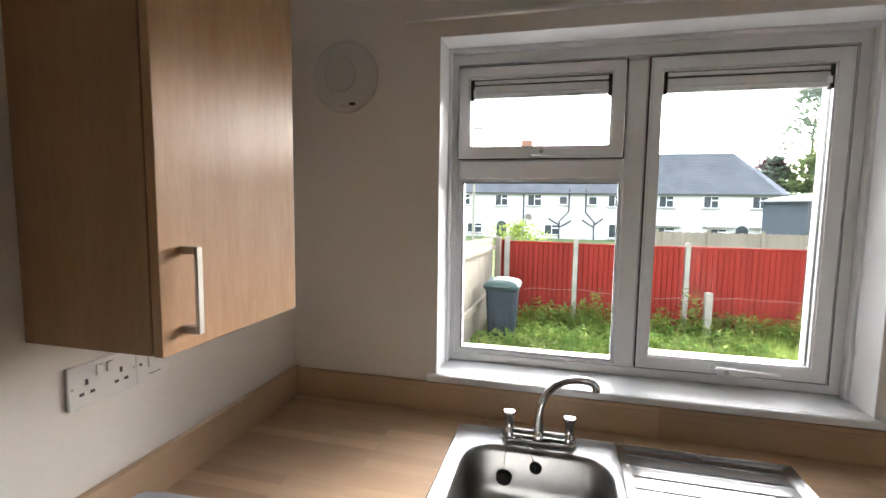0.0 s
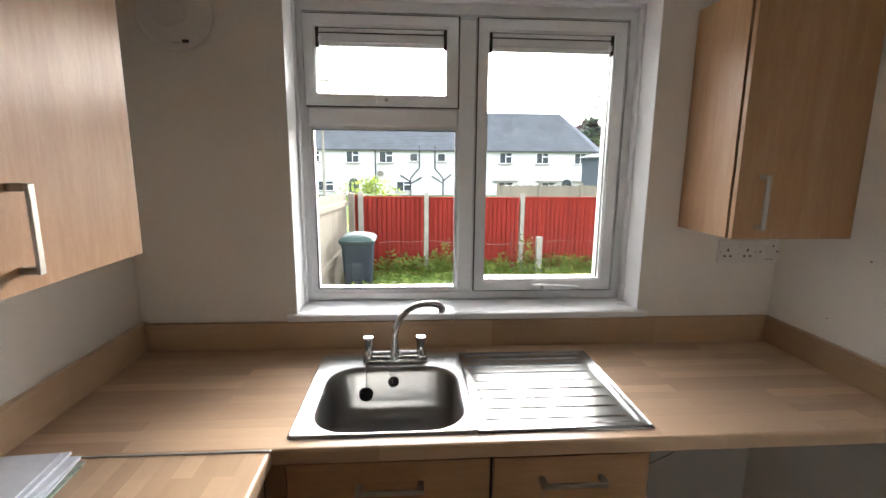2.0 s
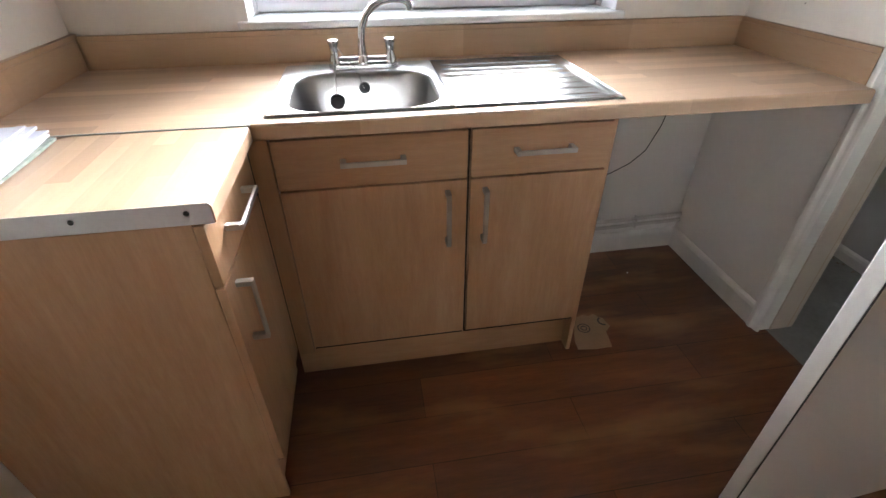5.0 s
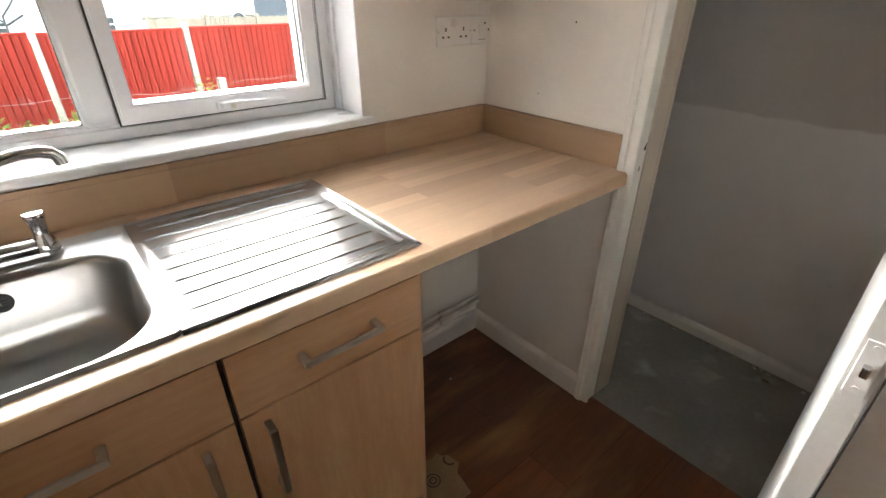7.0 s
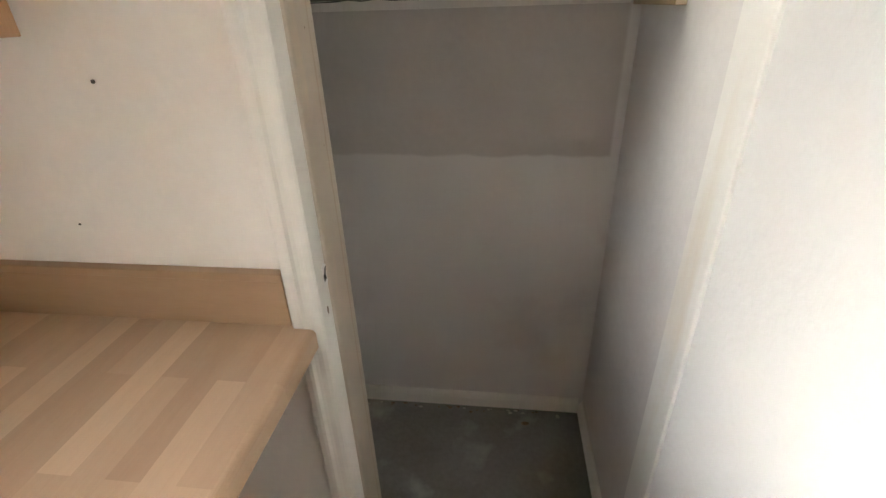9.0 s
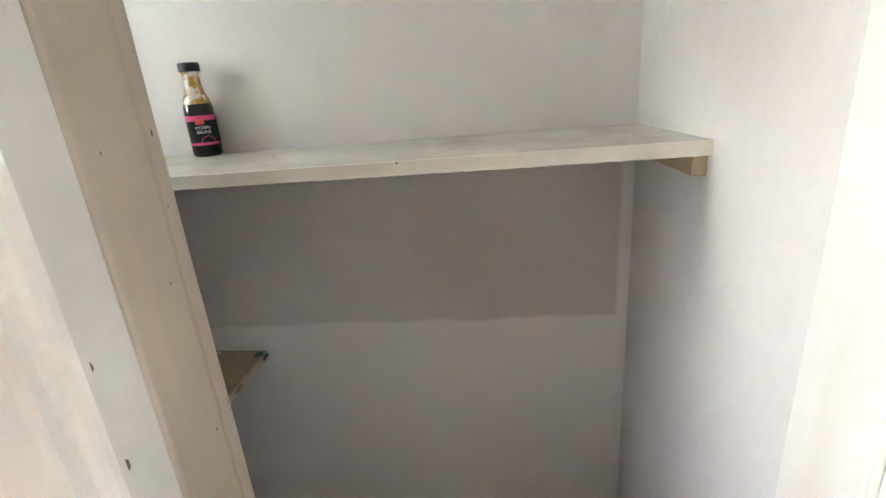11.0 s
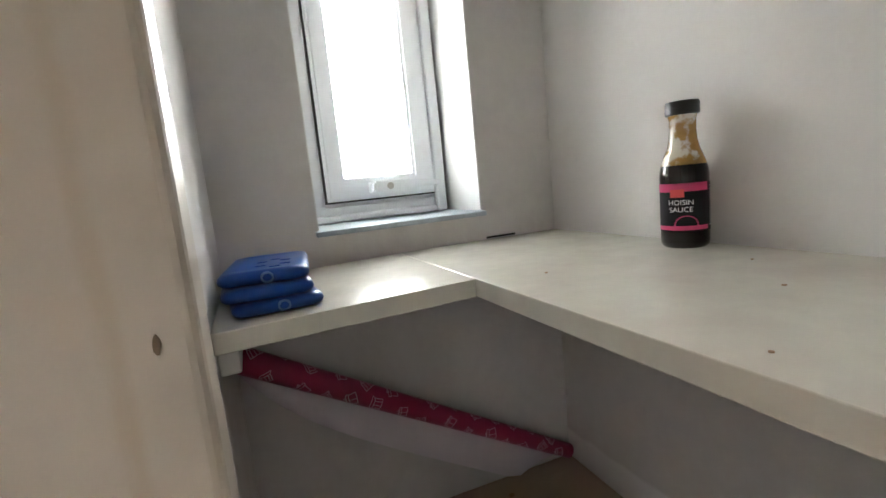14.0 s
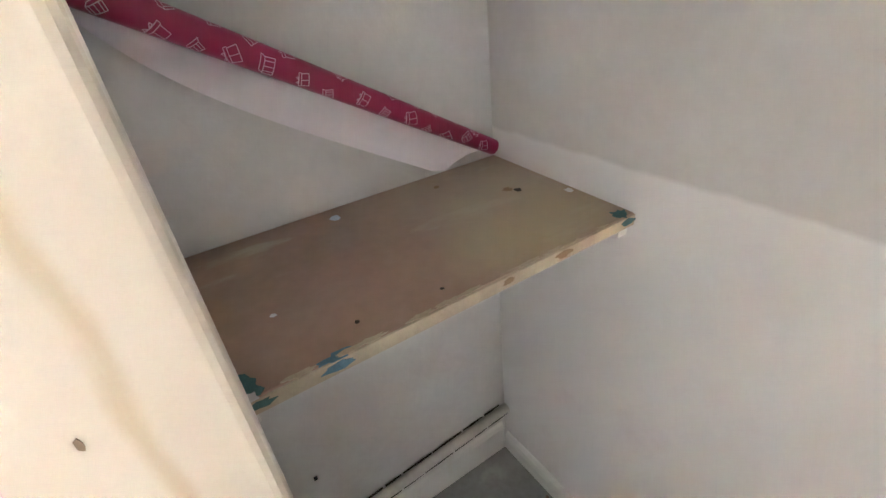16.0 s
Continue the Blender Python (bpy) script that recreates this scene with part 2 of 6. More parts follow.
def vinyl():
    """Dark brown plank-pattern vinyl."""
    m = wood("dark_wood_vinyl", (0.255, 0.098, 0.042), (0.085, 0.032, 0.017), "x", 0.34, 5.0, 0.9, 0.4)
    n, l = m.node_tree.nodes, m.node_tree.links
    b = n["Principled BSDF"]
    old = b.inputs["Base Color"].links[0].from_socket
    co, br = n.new("ShaderNodeTexCoord"), n.new("ShaderNodeTexBrick")
    l.new(co.outputs["Object"], br.inputs["Vector"])
    br.inputs["Scale"].default_value, br.inputs["Mortar Size"].default_value = 1.0, 0.0012
    br.inputs["Brick Width"].default_value, br.inputs["Row Height"].default_value = 0.95, 0.155
    br.inputs["Color1"].default_value, br.inputs["Color2"].default_value = (1.25, 1.2, 1.1, 1), (0.75, 0.75, 0.8, 1)
    br.inputs["Mortar"].default_value = (0.4, 0.4, 0.4, 1)
    mul = n.new("ShaderNodeMix")
    mul.data_type, mul.blend_type = "RGBA", "MULTIPLY"
    mul.inputs[0].default_value = 1.0
    l.new(old, mul.inputs[6]), l.new(br.outputs["Color"], mul.inputs[7]), l.new(mul.outputs[2], b.inputs["Base Color"])
    return stained(m, (0.30, 0.15, 0.06), 5.0, 0.52, 0.74, (0.4, 1.4, 1))


M_FLOOR = vinyl()


def two_coats():
    """Pantry rear wall: an old dull coat with a newer lighter coat brushed up to a rough edge."""
    m = stained(material("two_coat_pantry_wall", (0.62, 0.585, 0.545), 0.85, var=0.05, scale=3.0, fine=45, bump=0.08), (0.55, 0.50, 0.46), 2.6, 0.5, 0.72)
    n, l = m.node_tree.nodes, m.node_tree.links
    b = n["Principled BSDF"]
    old = b.inputs["Base Color"].links[0].from_socket
    co, sep, ns = n.new("ShaderNodeTexCoord"), n.new("ShaderNodeSeparateXYZ"), n.new("ShaderNodeTexNoise")
    ns.inputs["Scale"].default_value = 9
    l.new(co.outputs["Object"], sep.inputs[0]), l.new(co.outputs["Object"], ns.inputs["Vector"])
    edge = n.new("ShaderNodeMath")
    edge.operation = "MULTIPLY_ADD"
    edge.inputs[1].default_value = 0.03
    l.new(ns.outputs[0], edge.inputs[0]), l.new(sep.outputs["Z"], edge.inputs[2])
    low, side, top = n.new("ShaderNodeMapRange"), n.new("ShaderNodeMapRange"), n.new("ShaderNodeMapRange")
    low.inputs["From Min"].default_value, low.inputs["From Max"].default_value = 0.983, 0.975
    l.new(edge.outputs[0], low.inputs[0])
    side.inputs["From Min"].default_value, side.inputs["From Max"].default_value = -1.176, -1.184
    l.new(sep.outputs["Y"], side.inputs[0])
    top.inputs["From Min"].default_value, top.inputs["From Max"].default_value = 1.375, 1.38
    l.new(sep.outputs["Z"], top.inputs[0])
    m1, m2 = n.new("ShaderNodeMath"), n.new("ShaderNodeMath")
    m1.operation = m2.operation = "MAXIMUM"
    l.new(low.outputs[0], m1.inputs[0]), l.new(side.outputs[0], m1.inputs[1])
    l.new(m1.outputs[0], m2.inputs[0]), l.new(top.outputs[0], m2.inputs[1])
    mx = n.new("ShaderNodeMix")
    mx.data_type = "RGBA"
    l.new(m2.outputs[0], mx.inputs[0]), l.new(old, mx.inputs[6])
    mx.inputs[7].default_value = (0.74, 0.71, 0.68, 1)
    l.new(mx.outputs[2], b.inputs["Base Color"])
    return m


M_BACK = stained(two_coats(), (0.60, 0.54, 0.50), 3.6, 0.57, 0.85)


def varnish_band(m, x0, z_top, z_low):
    """An old ochre varnish run bleeding through the paint: a soft wandering upright band."""
    n, l = m.node_tree.nodes, m.node_tree.links
    b = n["Principled BSDF"]
    old = b.inputs["Base Color"].links[0].from_socket
    co, sep, ns, mp = n.new("ShaderNodeTexCoord"), n.new("ShaderNodeSeparateXYZ"), n.new("ShaderNodeTexNoise"), n.new("ShaderNodeMapping")
    mp.inputs["Scale"].default_value = (90, 1, 26)
    ns.inputs["Scale"].default_value, ns.inputs["Detail"].default_value = 1.0, 5
    l.new(co.outputs["Object"], sep.inputs[0]), l.new(co.outputs["Object"], mp.inputs[0]), l.new(mp.outputs[0], ns.inputs["Vector"])
    wander, off, dist, fade, dens, mulm = [n.new("ShaderNodeMath") for _ in range(4)] + [n.new("ShaderNodeMapRange"), n.new("ShaderNodeMath")]
    wander.operation, wander.inputs[1].default_value, wander.inputs[2].default_value = "MULTIPLY_ADD", 0.009, -0.0045 - x0
    l.new(ns.outputs[0], wander.inputs[0])
    off.operation, dist.operation, mulm.operation, fade.operation = "ADD", "ABSOLUTE", "MULTIPLY", "MULTIPLY"
    l.new(sep.outputs["X"], off.inputs[0]), l.new(wander.outputs[0], off.inputs[1]), l.new(off.outputs[0], dist.inputs[0])
    dens.interpolation_type = "SMOOTHSTEP"
    dens.inputs["From Min"].default_value, dens.inputs["From Max"].default_value = 0.0048, 0.0004
    l.new(dist.outputs[0], dens.inputs[0])
    zr = n.new("ShaderNodeMapRange")
    zr.inputs["From Min"].default_value, zr.inputs["From Max"].default_value = z_top, z_low
    zr.inputs["To Min"].default_value, zr.inputs["To Max"].default_value = 0.2, 0.62
    l.new(sep.outputs["Z"], zr.inputs[0])
    l.new(dens.outputs[0], mulm.inputs[0]), l.new(zr.outputs[0], mulm.inputs[1])
    mx = n.new("ShaderNodeMix")
    mx.data_type = "RGBA"
    l.new(mulm.outputs[0], mx.inputs[0]), l.new(old, mx.inputs[6])
    mx.inputs[7].default_value = (0.40, 0.295, 0.18, 1)
    l.new(mx.outputs[2], b.inputs["Base Color"])
    return m


def tinged(m, centre, inner, outer, colour, share):
    """A soft-edged discoloured area on a board, broken up by noise."""
    n, l = m.node_tree.nodes, m.node_tree.links
    b = n["Principled BSDF"]
    old = b.inputs["Base Color"].links[0].from_socket
    co, ds, ns, add, rg = n.new("ShaderNodeTexCoord"), n.new("ShaderNodeVectorMath"), n.new("ShaderNodeTexNoise"), n.new("ShaderNodeMath"), n.new("ShaderNodeMapRange")
    ds.operation, ds.inputs[1].default_value = "DISTANCE", centre
    ns.inputs["Scale"].default_value, ns.inputs["Detail"].default_value = 9, 5
    add.operation, add.inputs[1].default_value = "MULTIPLY_ADD", 0.16
    l.new(co.outputs["Object"], ds.inputs[0]), l.new(co.outputs["Object"], ns.inputs["Vector"])
    l.new(ns.outputs[0], add.inputs[0]), l.new(ds.outputs["Value"], add.inputs[2])
    rg.inputs["From Min"].default_value, rg.inputs["From Max"].default_value = outer + 0.08, inner + 0.08
    rg.inputs["To Max"].default_value = share
    l.new(add.outputs[0], rg.inputs[0])
    mx = n.new("ShaderNodeMix")
    mx.data_type = "RGBA"
    l.new(rg.outputs[0], mx.inputs[0]), l.new(old, mx.inputs[6])
    mx.inputs[7].default_value = (*colour, 1)
    l.new(mx.outputs[2], b.inputs["Base Color"])
    return m


M_LINING = varnish_band(stained(material("stained_cream_lining", (0.53, 0.455, 0.365), 0.38, var=0.04, scale=5, fine=70, bump=0.04), (0.62, 0.49, 0.35), 6.0, 0.58, 0.8, (3, 3, 0.8)), 2.3635, 1.62, 1.2)


# ---- mesh helpers ----
def box(bm, x0, x1, y0, y1, z0, z1, bevel=0.0, seg=2):
    v = [bm.verts.new((x, y, z)) for x in (x0, x1) for y in (y0, y1) for z in (z0, z1)]
    fs = [bm.faces.new([v[i] for i in q]) for q in ((0, 1, 3, 2), (4, 6, 7, 5), (0, 4, 5, 1), (2, 3, 7, 6), (0, 2, 6, 4), (1, 5, 7, 3))]
    if bevel:
        es = list({e for f in fs for e in f.edges})
        bmesh.ops.bevel(bm, geom=es, offset=bevel, segments=seg, affect="EDGES", profile=0.5)
    return bm


def cyl(bm, p, q, r0, r1=None, n=16, caps=True):
    """A cylinder or cone from p to q."""
    p, q = Vector(p), Vector(q)
    r1 = r0 if r1 is None else r1
    m = Matrix.Translation(p) @ (q - p).to_track_quat("Z", "Y").to_matrix().to_4x4()
    h = (q - p).length
    a = [bm.verts.new(m @ Vector((r0 * math.cos(2 * math.pi * i / n), r0 * math.sin(2 * math.pi * i / n), 0))) for i in range(n)]
    c = [bm.verts.new(m @ Vector((r1 * math.cos(2 * math.pi * i / n), r1 * math.sin(2 * math.pi * i / n), h))) for i in range(n)]
    for i in range(n):
        bm.faces.new((a[i], a[(i + 1) % n], c[(i + 1) % n], c[i]))
    if caps:
        bm.faces.new(a[::-1]), bm.faces.new(c)
    return bm


def tube(bm, pts, radii, n=14):
    """A smooth tube along points, with a radius for each."""
    pts = [Vector(p) for p in pts]
    radii = radii if isinstance(radii, (list, tuple)) else [radii] * len(pts)
    rings, up = [], Vector((0.13, 0.27, 0.95)).normalized()
    for i, p in enumerate(pts):
        d = (pts[min(i + 1, len(pts) - 1)] - pts[max(i - 1, 0)]).normalized()
        s = d.cross(up).normalized()
        u = s.cross(d)
        up = u
        rings.append([bm.verts.new(p + radii[i] * (s * math.cos(2 * math.pi * k / n) + u * math.sin(2 * math.pi * k / n))) for k in range(n)])
    for a, c in zip(rings, rings[1:]):
        for k in range(n):
            bm.faces.new((a[k], a[(k + 1) % n], c[(k + 1) % n], c[k]))
    bm.faces.new(rings[0][::-1]), bm.faces.new(rings[-1])
    return bm


def lathe(bm, x, y, prof, n=32):
    """A turned shape about an upright axis; prof: radius and height pairs from the bottom."""
    rings = [[bm.verts.new((x + r * math.cos(2 * math.pi * k / n), y + r * math.sin(2 * math.pi * k / n), z)) for k in range(n)] for r, z in prof]
    for a, c in zip(rings, rings[1:]):
        for k in range(n):
            bm.faces.new((a[k], a[(k + 1) % n], c[(k + 1) % n], c[k]))
    bm.faces.new(rings[0][::-1]), bm.faces.new(rings[-1])
    return bm


def prism(bm, outline, axis, a, c):
    """An outline of pairs drawn out along an axis from a to c."""
    def at(u, v, w):
        return {"x": (w, u, v), "y": (u, w, v), "z": (u, v, w)}[axis]
    p, q = [bm.verts.new(at(u, v, a)) for u, v in outline], [bm.verts.new(at(u, v, c)) for u, v in outline]
    n = len(outline)
    for i in range(n):
        bm.faces.new((p[i], p[(i + 1) % n], q[(i + 1) % n], q[i]))
    bm.faces.new(p[::-1]), bm.faces.new(q)
    return bm


def B():
    return bmesh.new()


def finish(name, bm, mat, smooth=False):
    bmesh.ops.recalc_face_normals(bm, faces=bm.faces)
    me = bpy.data.meshes.new(name)
    bm.to_mesh(me)
    bm.free()
    me.materials.append(mat)
    for p in me.polygons:
        p.use_smooth = smooth
    if smooth:
        me.set_sharp_from_angle(angle=radians(40))
    return new(name, me)


def part(name, bm, mat, parent, label="", smooth=False):
    """One mesh under a thing or a part; the mesh is drawn in world metres."""
    ob = finish(name, bm, mat, smooth)
    ob.parent = parent
    w, p = Matrix.Identity(4), parent
    chain = []
    while p:
        chain.append(p)
        p = p.parent
    for p in reversed(chain):
        w = w @ p.matrix_parent_inverse @ p.matrix_basis
    ob.matrix_parent_inverse = w.inverted()
    return tagged(ob, label)


def thing(name, label, category, base, group=""):
    ob = new(name)
    ob.empty_display_size = 0.05
    ob.matrix_basis = Matrix.Translation(base)
    return tagged(ob, label, category, group)


def solid(name, bm, mat, label, category, group="", kind="", smooth=False):
    return tagged(finish(name, bm, mat, smooth), label, category, group, kind)


def structure(name, bm, mat, label, category, smooth=False):
    return solid(name, bm, mat, label, category, "", "structure", smooth)


# ---- plan, in metres ----
W, XW, XB, YR = 2.243, 2.342, 2.952, -1.205       # kitchen right wall, pantry left face, pantry rear wall, pantry side wall
WX0, WX1, WZ0, WZ1 = 0.52, 1.738, 1.024, 2.095     # kitchen window opening
PX0, PX1, PZ0, PZ1 = 2.502, 2.795, 1.436, 2.095    # pantry window opening
CEIL, BACKY, OUT, FR = 2.4, -3.5, 0.219, 0.145

# ---- walls, floor, ceiling ----
bm = B()
for x0, x1, z0, z1 in ((-0.12, WX0, -0.9, CEIL), (WX0, WX1, -0.9, WZ0), (WX0, WX1, WZ1, CEIL), (WX1, PX0, -0.9, CEIL), (PX0, PX1, -0.9, PZ0), (PX0, PX1, PZ1, CEIL), (PX1, XB + 0.12, -0.9, CEIL)):
    box(bm, x0, x1, 0, OUT, z0, z1)
structure("wall_north", bm, M_WALL, "cream painted plaster wall with window openings", "wall")
structure("wall_west", box(B(), -0.12, 0, BACKY, 0, 0, CEIL), M_WALL, "cream painted plaster side wall", "wall")
# The south wall is unseen; it closes the room and absorbs bounce light.
structure("wall_south", box(B(), -0.12, XB + 0.12, BACKY - 0.12, BACKY, 0, CEIL), M_REAR, "unseen closing wall, coloured dark to cut bounce light", "wall")
bm = B()
box(bm, W, XW, -0.595, 0, 0, CEIL), box(bm, W, XW, -1.215, -0.595, 2.04, CEIL), box(bm, W, XW, BACKY, -1.215, 0, CEIL)
structure("wall_partition", bm, M_WALL, "cream painted partition with a pantry doorway", "wall")
structure("wall_pantry_rear", box(B(), XB, XB + 0.12, BACKY, 0, 0, CEIL), M_BACK, "patchily painted plaster rear wall of the pantry", "wall")
structure("wall_pantry_side", box(B(), XW, XB, YR - 0.1, YR, 0, CEIL), M_PANTRY, "scuffed whitewashed plaster pantry side wall", "wall")
# a thin skim of bare plaster over the pantry side of the outer wall and partition
bm = B()
for x0, x1, z0, z1 in ((XW, PX0, 0, CEIL), (PX0, PX1, 0, PZ0), (PX0, PX1, PZ1, CEIL), (PX1, XB, 0, CEIL)):
    box(bm, x0, x1, -0.004, 0, z0, z1)
structure("wall_pantry_window", bm, M_PANTRY, "bare greyish plaster round the pantry window", "wall")
structure("wall_pantry_return", box(B(), XW, XW + 0.013, -0.577, -0.004, 0, CEIL), M_PANTRY, "scuffed bare plaster return beside the pantry doorway", "wall")
structure("ceiling", box(B(), -0.12, XB + 0.12, BACKY, OUT, CEIL, CEIL + 0.1), M_CEIL, "plain white painted ceiling", "ceiling")
structure("floor", box(B(), 0, 2.277, BACKY, 0, -0.1, 0), M_FLOOR, "dark brown wood-look vinyl floor", "floor")
bm = B()
box(bm, 2.277, XB, YR, 0, -0.1, -0.003)
structure("floor_pantry", bm, M_CONC, "bare grey scuffed concrete pantry floor", "floor")


# ---- skirting, pipes, trim ----
def skirt(axis, a, c, face, sign, h=0.095, d=0.016):
    """A skirting board with a rounded top; sign: the way it stands off the wall."""
    o = [(face, 0), (face + sign * d, 0), (face + sign * d, h - 0.02), (face + sign * d * 0.75, h - 0.008), (face + sign * d * 0.3, h), (face, h)]
    return prism(B(), o, axis, a, c)


def skirting(name, bm, label):
    return structure(name, bm, M_GLOSS, label, "skirting board")


skirting("baseboard_alcove", skirt("x", 1.503, W - 0.016, 0, -1), "cream gloss skirting under the worktop")
skirting("baseboard_partition", skirt("y", -0.563, 0, W, -1), "cream gloss skirting beside the worktop gap")
skirting("baseboard_pantry_rear", skirt("y", YR + 0.016, -0.02, XB, -1, 0.06), "chipped cream skirting along the pantry rear wall")
skirting("baseboard_pantry_side", skirt("x", XW + 0.04, XB - 0.016, YR, 1, 0.06), "chipped cream skirting along the pantry side wall")
skirting("baseboard_pantry_window", skirt("x", XW + 0.013, XB - 0.016, -0.004, -1, 0.105), "chipped cream skirting below the pantry window")
structure("trim_over_window", box(B(), 0.409, 1.845, -0.02, 0, 2.142, 2.153, 0.003), M_CEIL, "thin painted ridge above the window", "trim")


def pipe(name, p, q, label):
    bm = tube(B(), [Vector(p).lerp(Vector(q), i / 10) + Vector((0, 0, 0.0015 * math.sin(i * 1.9))) for i in range(11)], 0.0085)
    for i in (2, 7):
        a = Vector(p).lerp(Vector(q), i / 10)
        box(bm, a.x - 0.004, a.x + 0.004, a.y - 0.011, -0.001, a.z - 0.012, a.z + 0.012, 0.002)
    return solid(name, bm, M_PIPE, label, "pipe", "heating pipes", smooth=True)


pipe("heating_pipe", (1.503, -0.013, 0.122), (W - 0.001, -0.013, 0.142), "thin cream-painted heating pipe above the alcove skirting")
pipe("heating_pipe", (1.503, -0.013, 0.158), (W - 0.001, -0.013, 0.172), "thin cream-painted heating pipe above the alcove skirting")
bm = tube(B(), [(XW + 0.005 + (XB - XW - 0.007) * i / 12, -0.0175, 0.122 + 0.040 * i / 12 + 0.0012 * math.sin(i * 1.9)) for i in range(13)], 0.0135, 16)
solid("heating_pipe", bm, M_PIPE, "thick cream-painted pipe along the pantry skirting", "pipe", "heating pipes", smooth=True)
grime = material("grimy_joint", (0.07, 0.06, 0.045), 0.9, var=0.3, scale=30, bump=0.1)
g4 = random.Random(17)
for dz, r_ in ((0.0165, 0.0028), (-0.015, 0.0022)):
    bm = B()
    k = 0.0
    while k < 0.97:
        k2 = min(0.995, k + g4.uniform(0.02, 0.16))
        tube(bm, [(XW + 0.005 + (XB - XW - 0.007) * q, -0.0085 if dz > 0 else -0.0245, 0.122 + 0.040 * q + dz + 0.0006 * math.sin(60 * q)) for q in (k, (k + k2) / 2, k2)], [r_ * g4.uniform(0.5, 1), r_, r_ * g4.uniform(0.5, 1)], 6)
        k = k2 + g4.uniform(0.002, 0.012)
    solid("grime_line", bm, grime, "dark broken line of grime beside the pipe", "grime", "grime along the pipe")
bm = tube(B(), [(2.05, -0.012, 0.862), (2.04, -0.012, 0.7), (2.02, -0.012, 0.60), (1.98, -0.012, 0.50), (1.92, -0.012, 0.445), (1.84, -0.012, 0.405), (1.72, -0.012, 0.37), (1.505, -0.012, 0.33)], 0.002, 6)
solid("loose_cable", bm, M_BLACK, "thin dark cable hanging below the worktop", "cable", smooth=True)


# ---- windows ----
def bars(name, x0, x1, z0, z1, w, y0, y1, parent, label="", bevel=0.006, ws=None):
    """Four mitred frame members as one rectangular ring."""
    l, r, b, t = ws or (w, w, w, w)
    bm = B()
    o, i = [(x0, z0), (x1, z0), (x1, z1), (x0, z1)], [(x0 + l, z0 + b), (x1 - r, z0 + b), (x1 - r, z1 - t), (x0 + l, z1 - t)]
    for k in range(4):
        q = [o[k], o[(k + 1) % 4], i[(k + 1) % 4], i[k]]
        f = [bm.verts.new((x, y0, z)) for x, z in q]
        g = [bm.verts.new((x, y1, z)) for x, z in q]
        bm.faces.new(f), bm.faces.new(g[::-1])
        for a in range(4):
            bm.faces.new((f[a], g[a], g[(a + 1) % 4], f[(a + 1) % 4]))
    bmesh.ops.remove_doubles(bm, verts=bm.verts, dist=0.0002)
    es = [e for e in bm.edges if len(e.link_faces) == 2 and all(abs(v.co.y - y0) < 1e-5 for v in e.verts)]
    if bevel:
        bmesh.ops.bevel(bm, geom=es, offset=bevel, segments=2, affect="EDGES")
    return part(name, bm, M_UPVC, parent, label)


def pane(x0, x1, z0, z1, y, parent):
    ob = part("pane", box(B(), x0, x1, y, y + 0.02, z0, z1), M_GLASS, parent, "clear double-glazed pane")
    ob.visible_shadow = False
    return ob


def espag(x, z, y, parent, flip=1, length=0.125):
    """A window handle: back plate, boss with a lock, tapered lever."""
    h = part("window_handle", box(B(), x - 0.018, x + 0.05, y - 0.008, y, z - 0.011, z + 0.011, 0.004), M_UPVC, parent, "white locking window handle")
    bm = B()
    o = [(x - 0.012, z - 0.011), (x + 0.03, z - 0.012), (x + length, z - 0.005), (x + length, z + 0.004), (x + 0.03, z + 0.010), (x - 0.012, z + 0.011)]
    prism(bm, o, "y", y - 0.030, y - 0.016)
    bmesh.ops.bevel(bm, geom=bm.edges[:], offset=0.004, segments=2, affect="EDGES")
    cyl(bm, (x + 0.012, y - 0.018, z), (x + 0.012, y - 0.006, z), 0.009)
    part("lever", bm, M_UPVC, h, smooth=True)
    part("lock", cyl(B(), (x + 0.018, y - 0.0315, z), (x + 0.018, y - 0.029, z), 0.0065), M_HANDLE, h, "small metal key lock", smooth=True)
    return h


def trickle(x0, x1, z0, z1, y, parent):
    """A trickle vent over the top of a pane: hood, flap, black end caps."""
    v = part("trickle_vent", box(B(), x0 + 0.012, x1 - 0.012, y - 0.012, y + 0.01, z0 + 0.004, z1 - 0.02, 0.004), M_UPVC, parent, "white slotted trickle vent with black ends")
    part("hood", box(B(), x0 + 0.008, x1 - 0.008, y - 0.006, y + 0.012, z1 - 0.014, z1 - 0.002, 0.002), M_UPVC, v)
    part("slot", box(B(), x0 + 0.01, x1 - 0.01, y + 0.002, y + 0.012, z1 - 0.022, z1 - 0.012), M_DARK, v, "dark air slot")
    for a, c in ((x0, x0 + 0.012), (x1 - 0.012, x1)):
        part("end_cap", box(B(), a, c, y - 0.010, y + 0.012, z0, z1, 0.002), M_BLACK, v, "black end cap")
    for a in (x0 + 0.018, x1 - 0.018):
        part("clip", cyl(B(), (a, y - 0.02, z0 + 0.012), (a, y - 0.02, z0 + 0.03), 0.006), M_UPVC, v, smooth=True)
    part("ridge", box(B(), x0 + 0.012, x1 - 0.012, y - 0.016, y - 0.011, z0 + 0.014, z0 + 0.021, 0.002), M_UPVC, v)


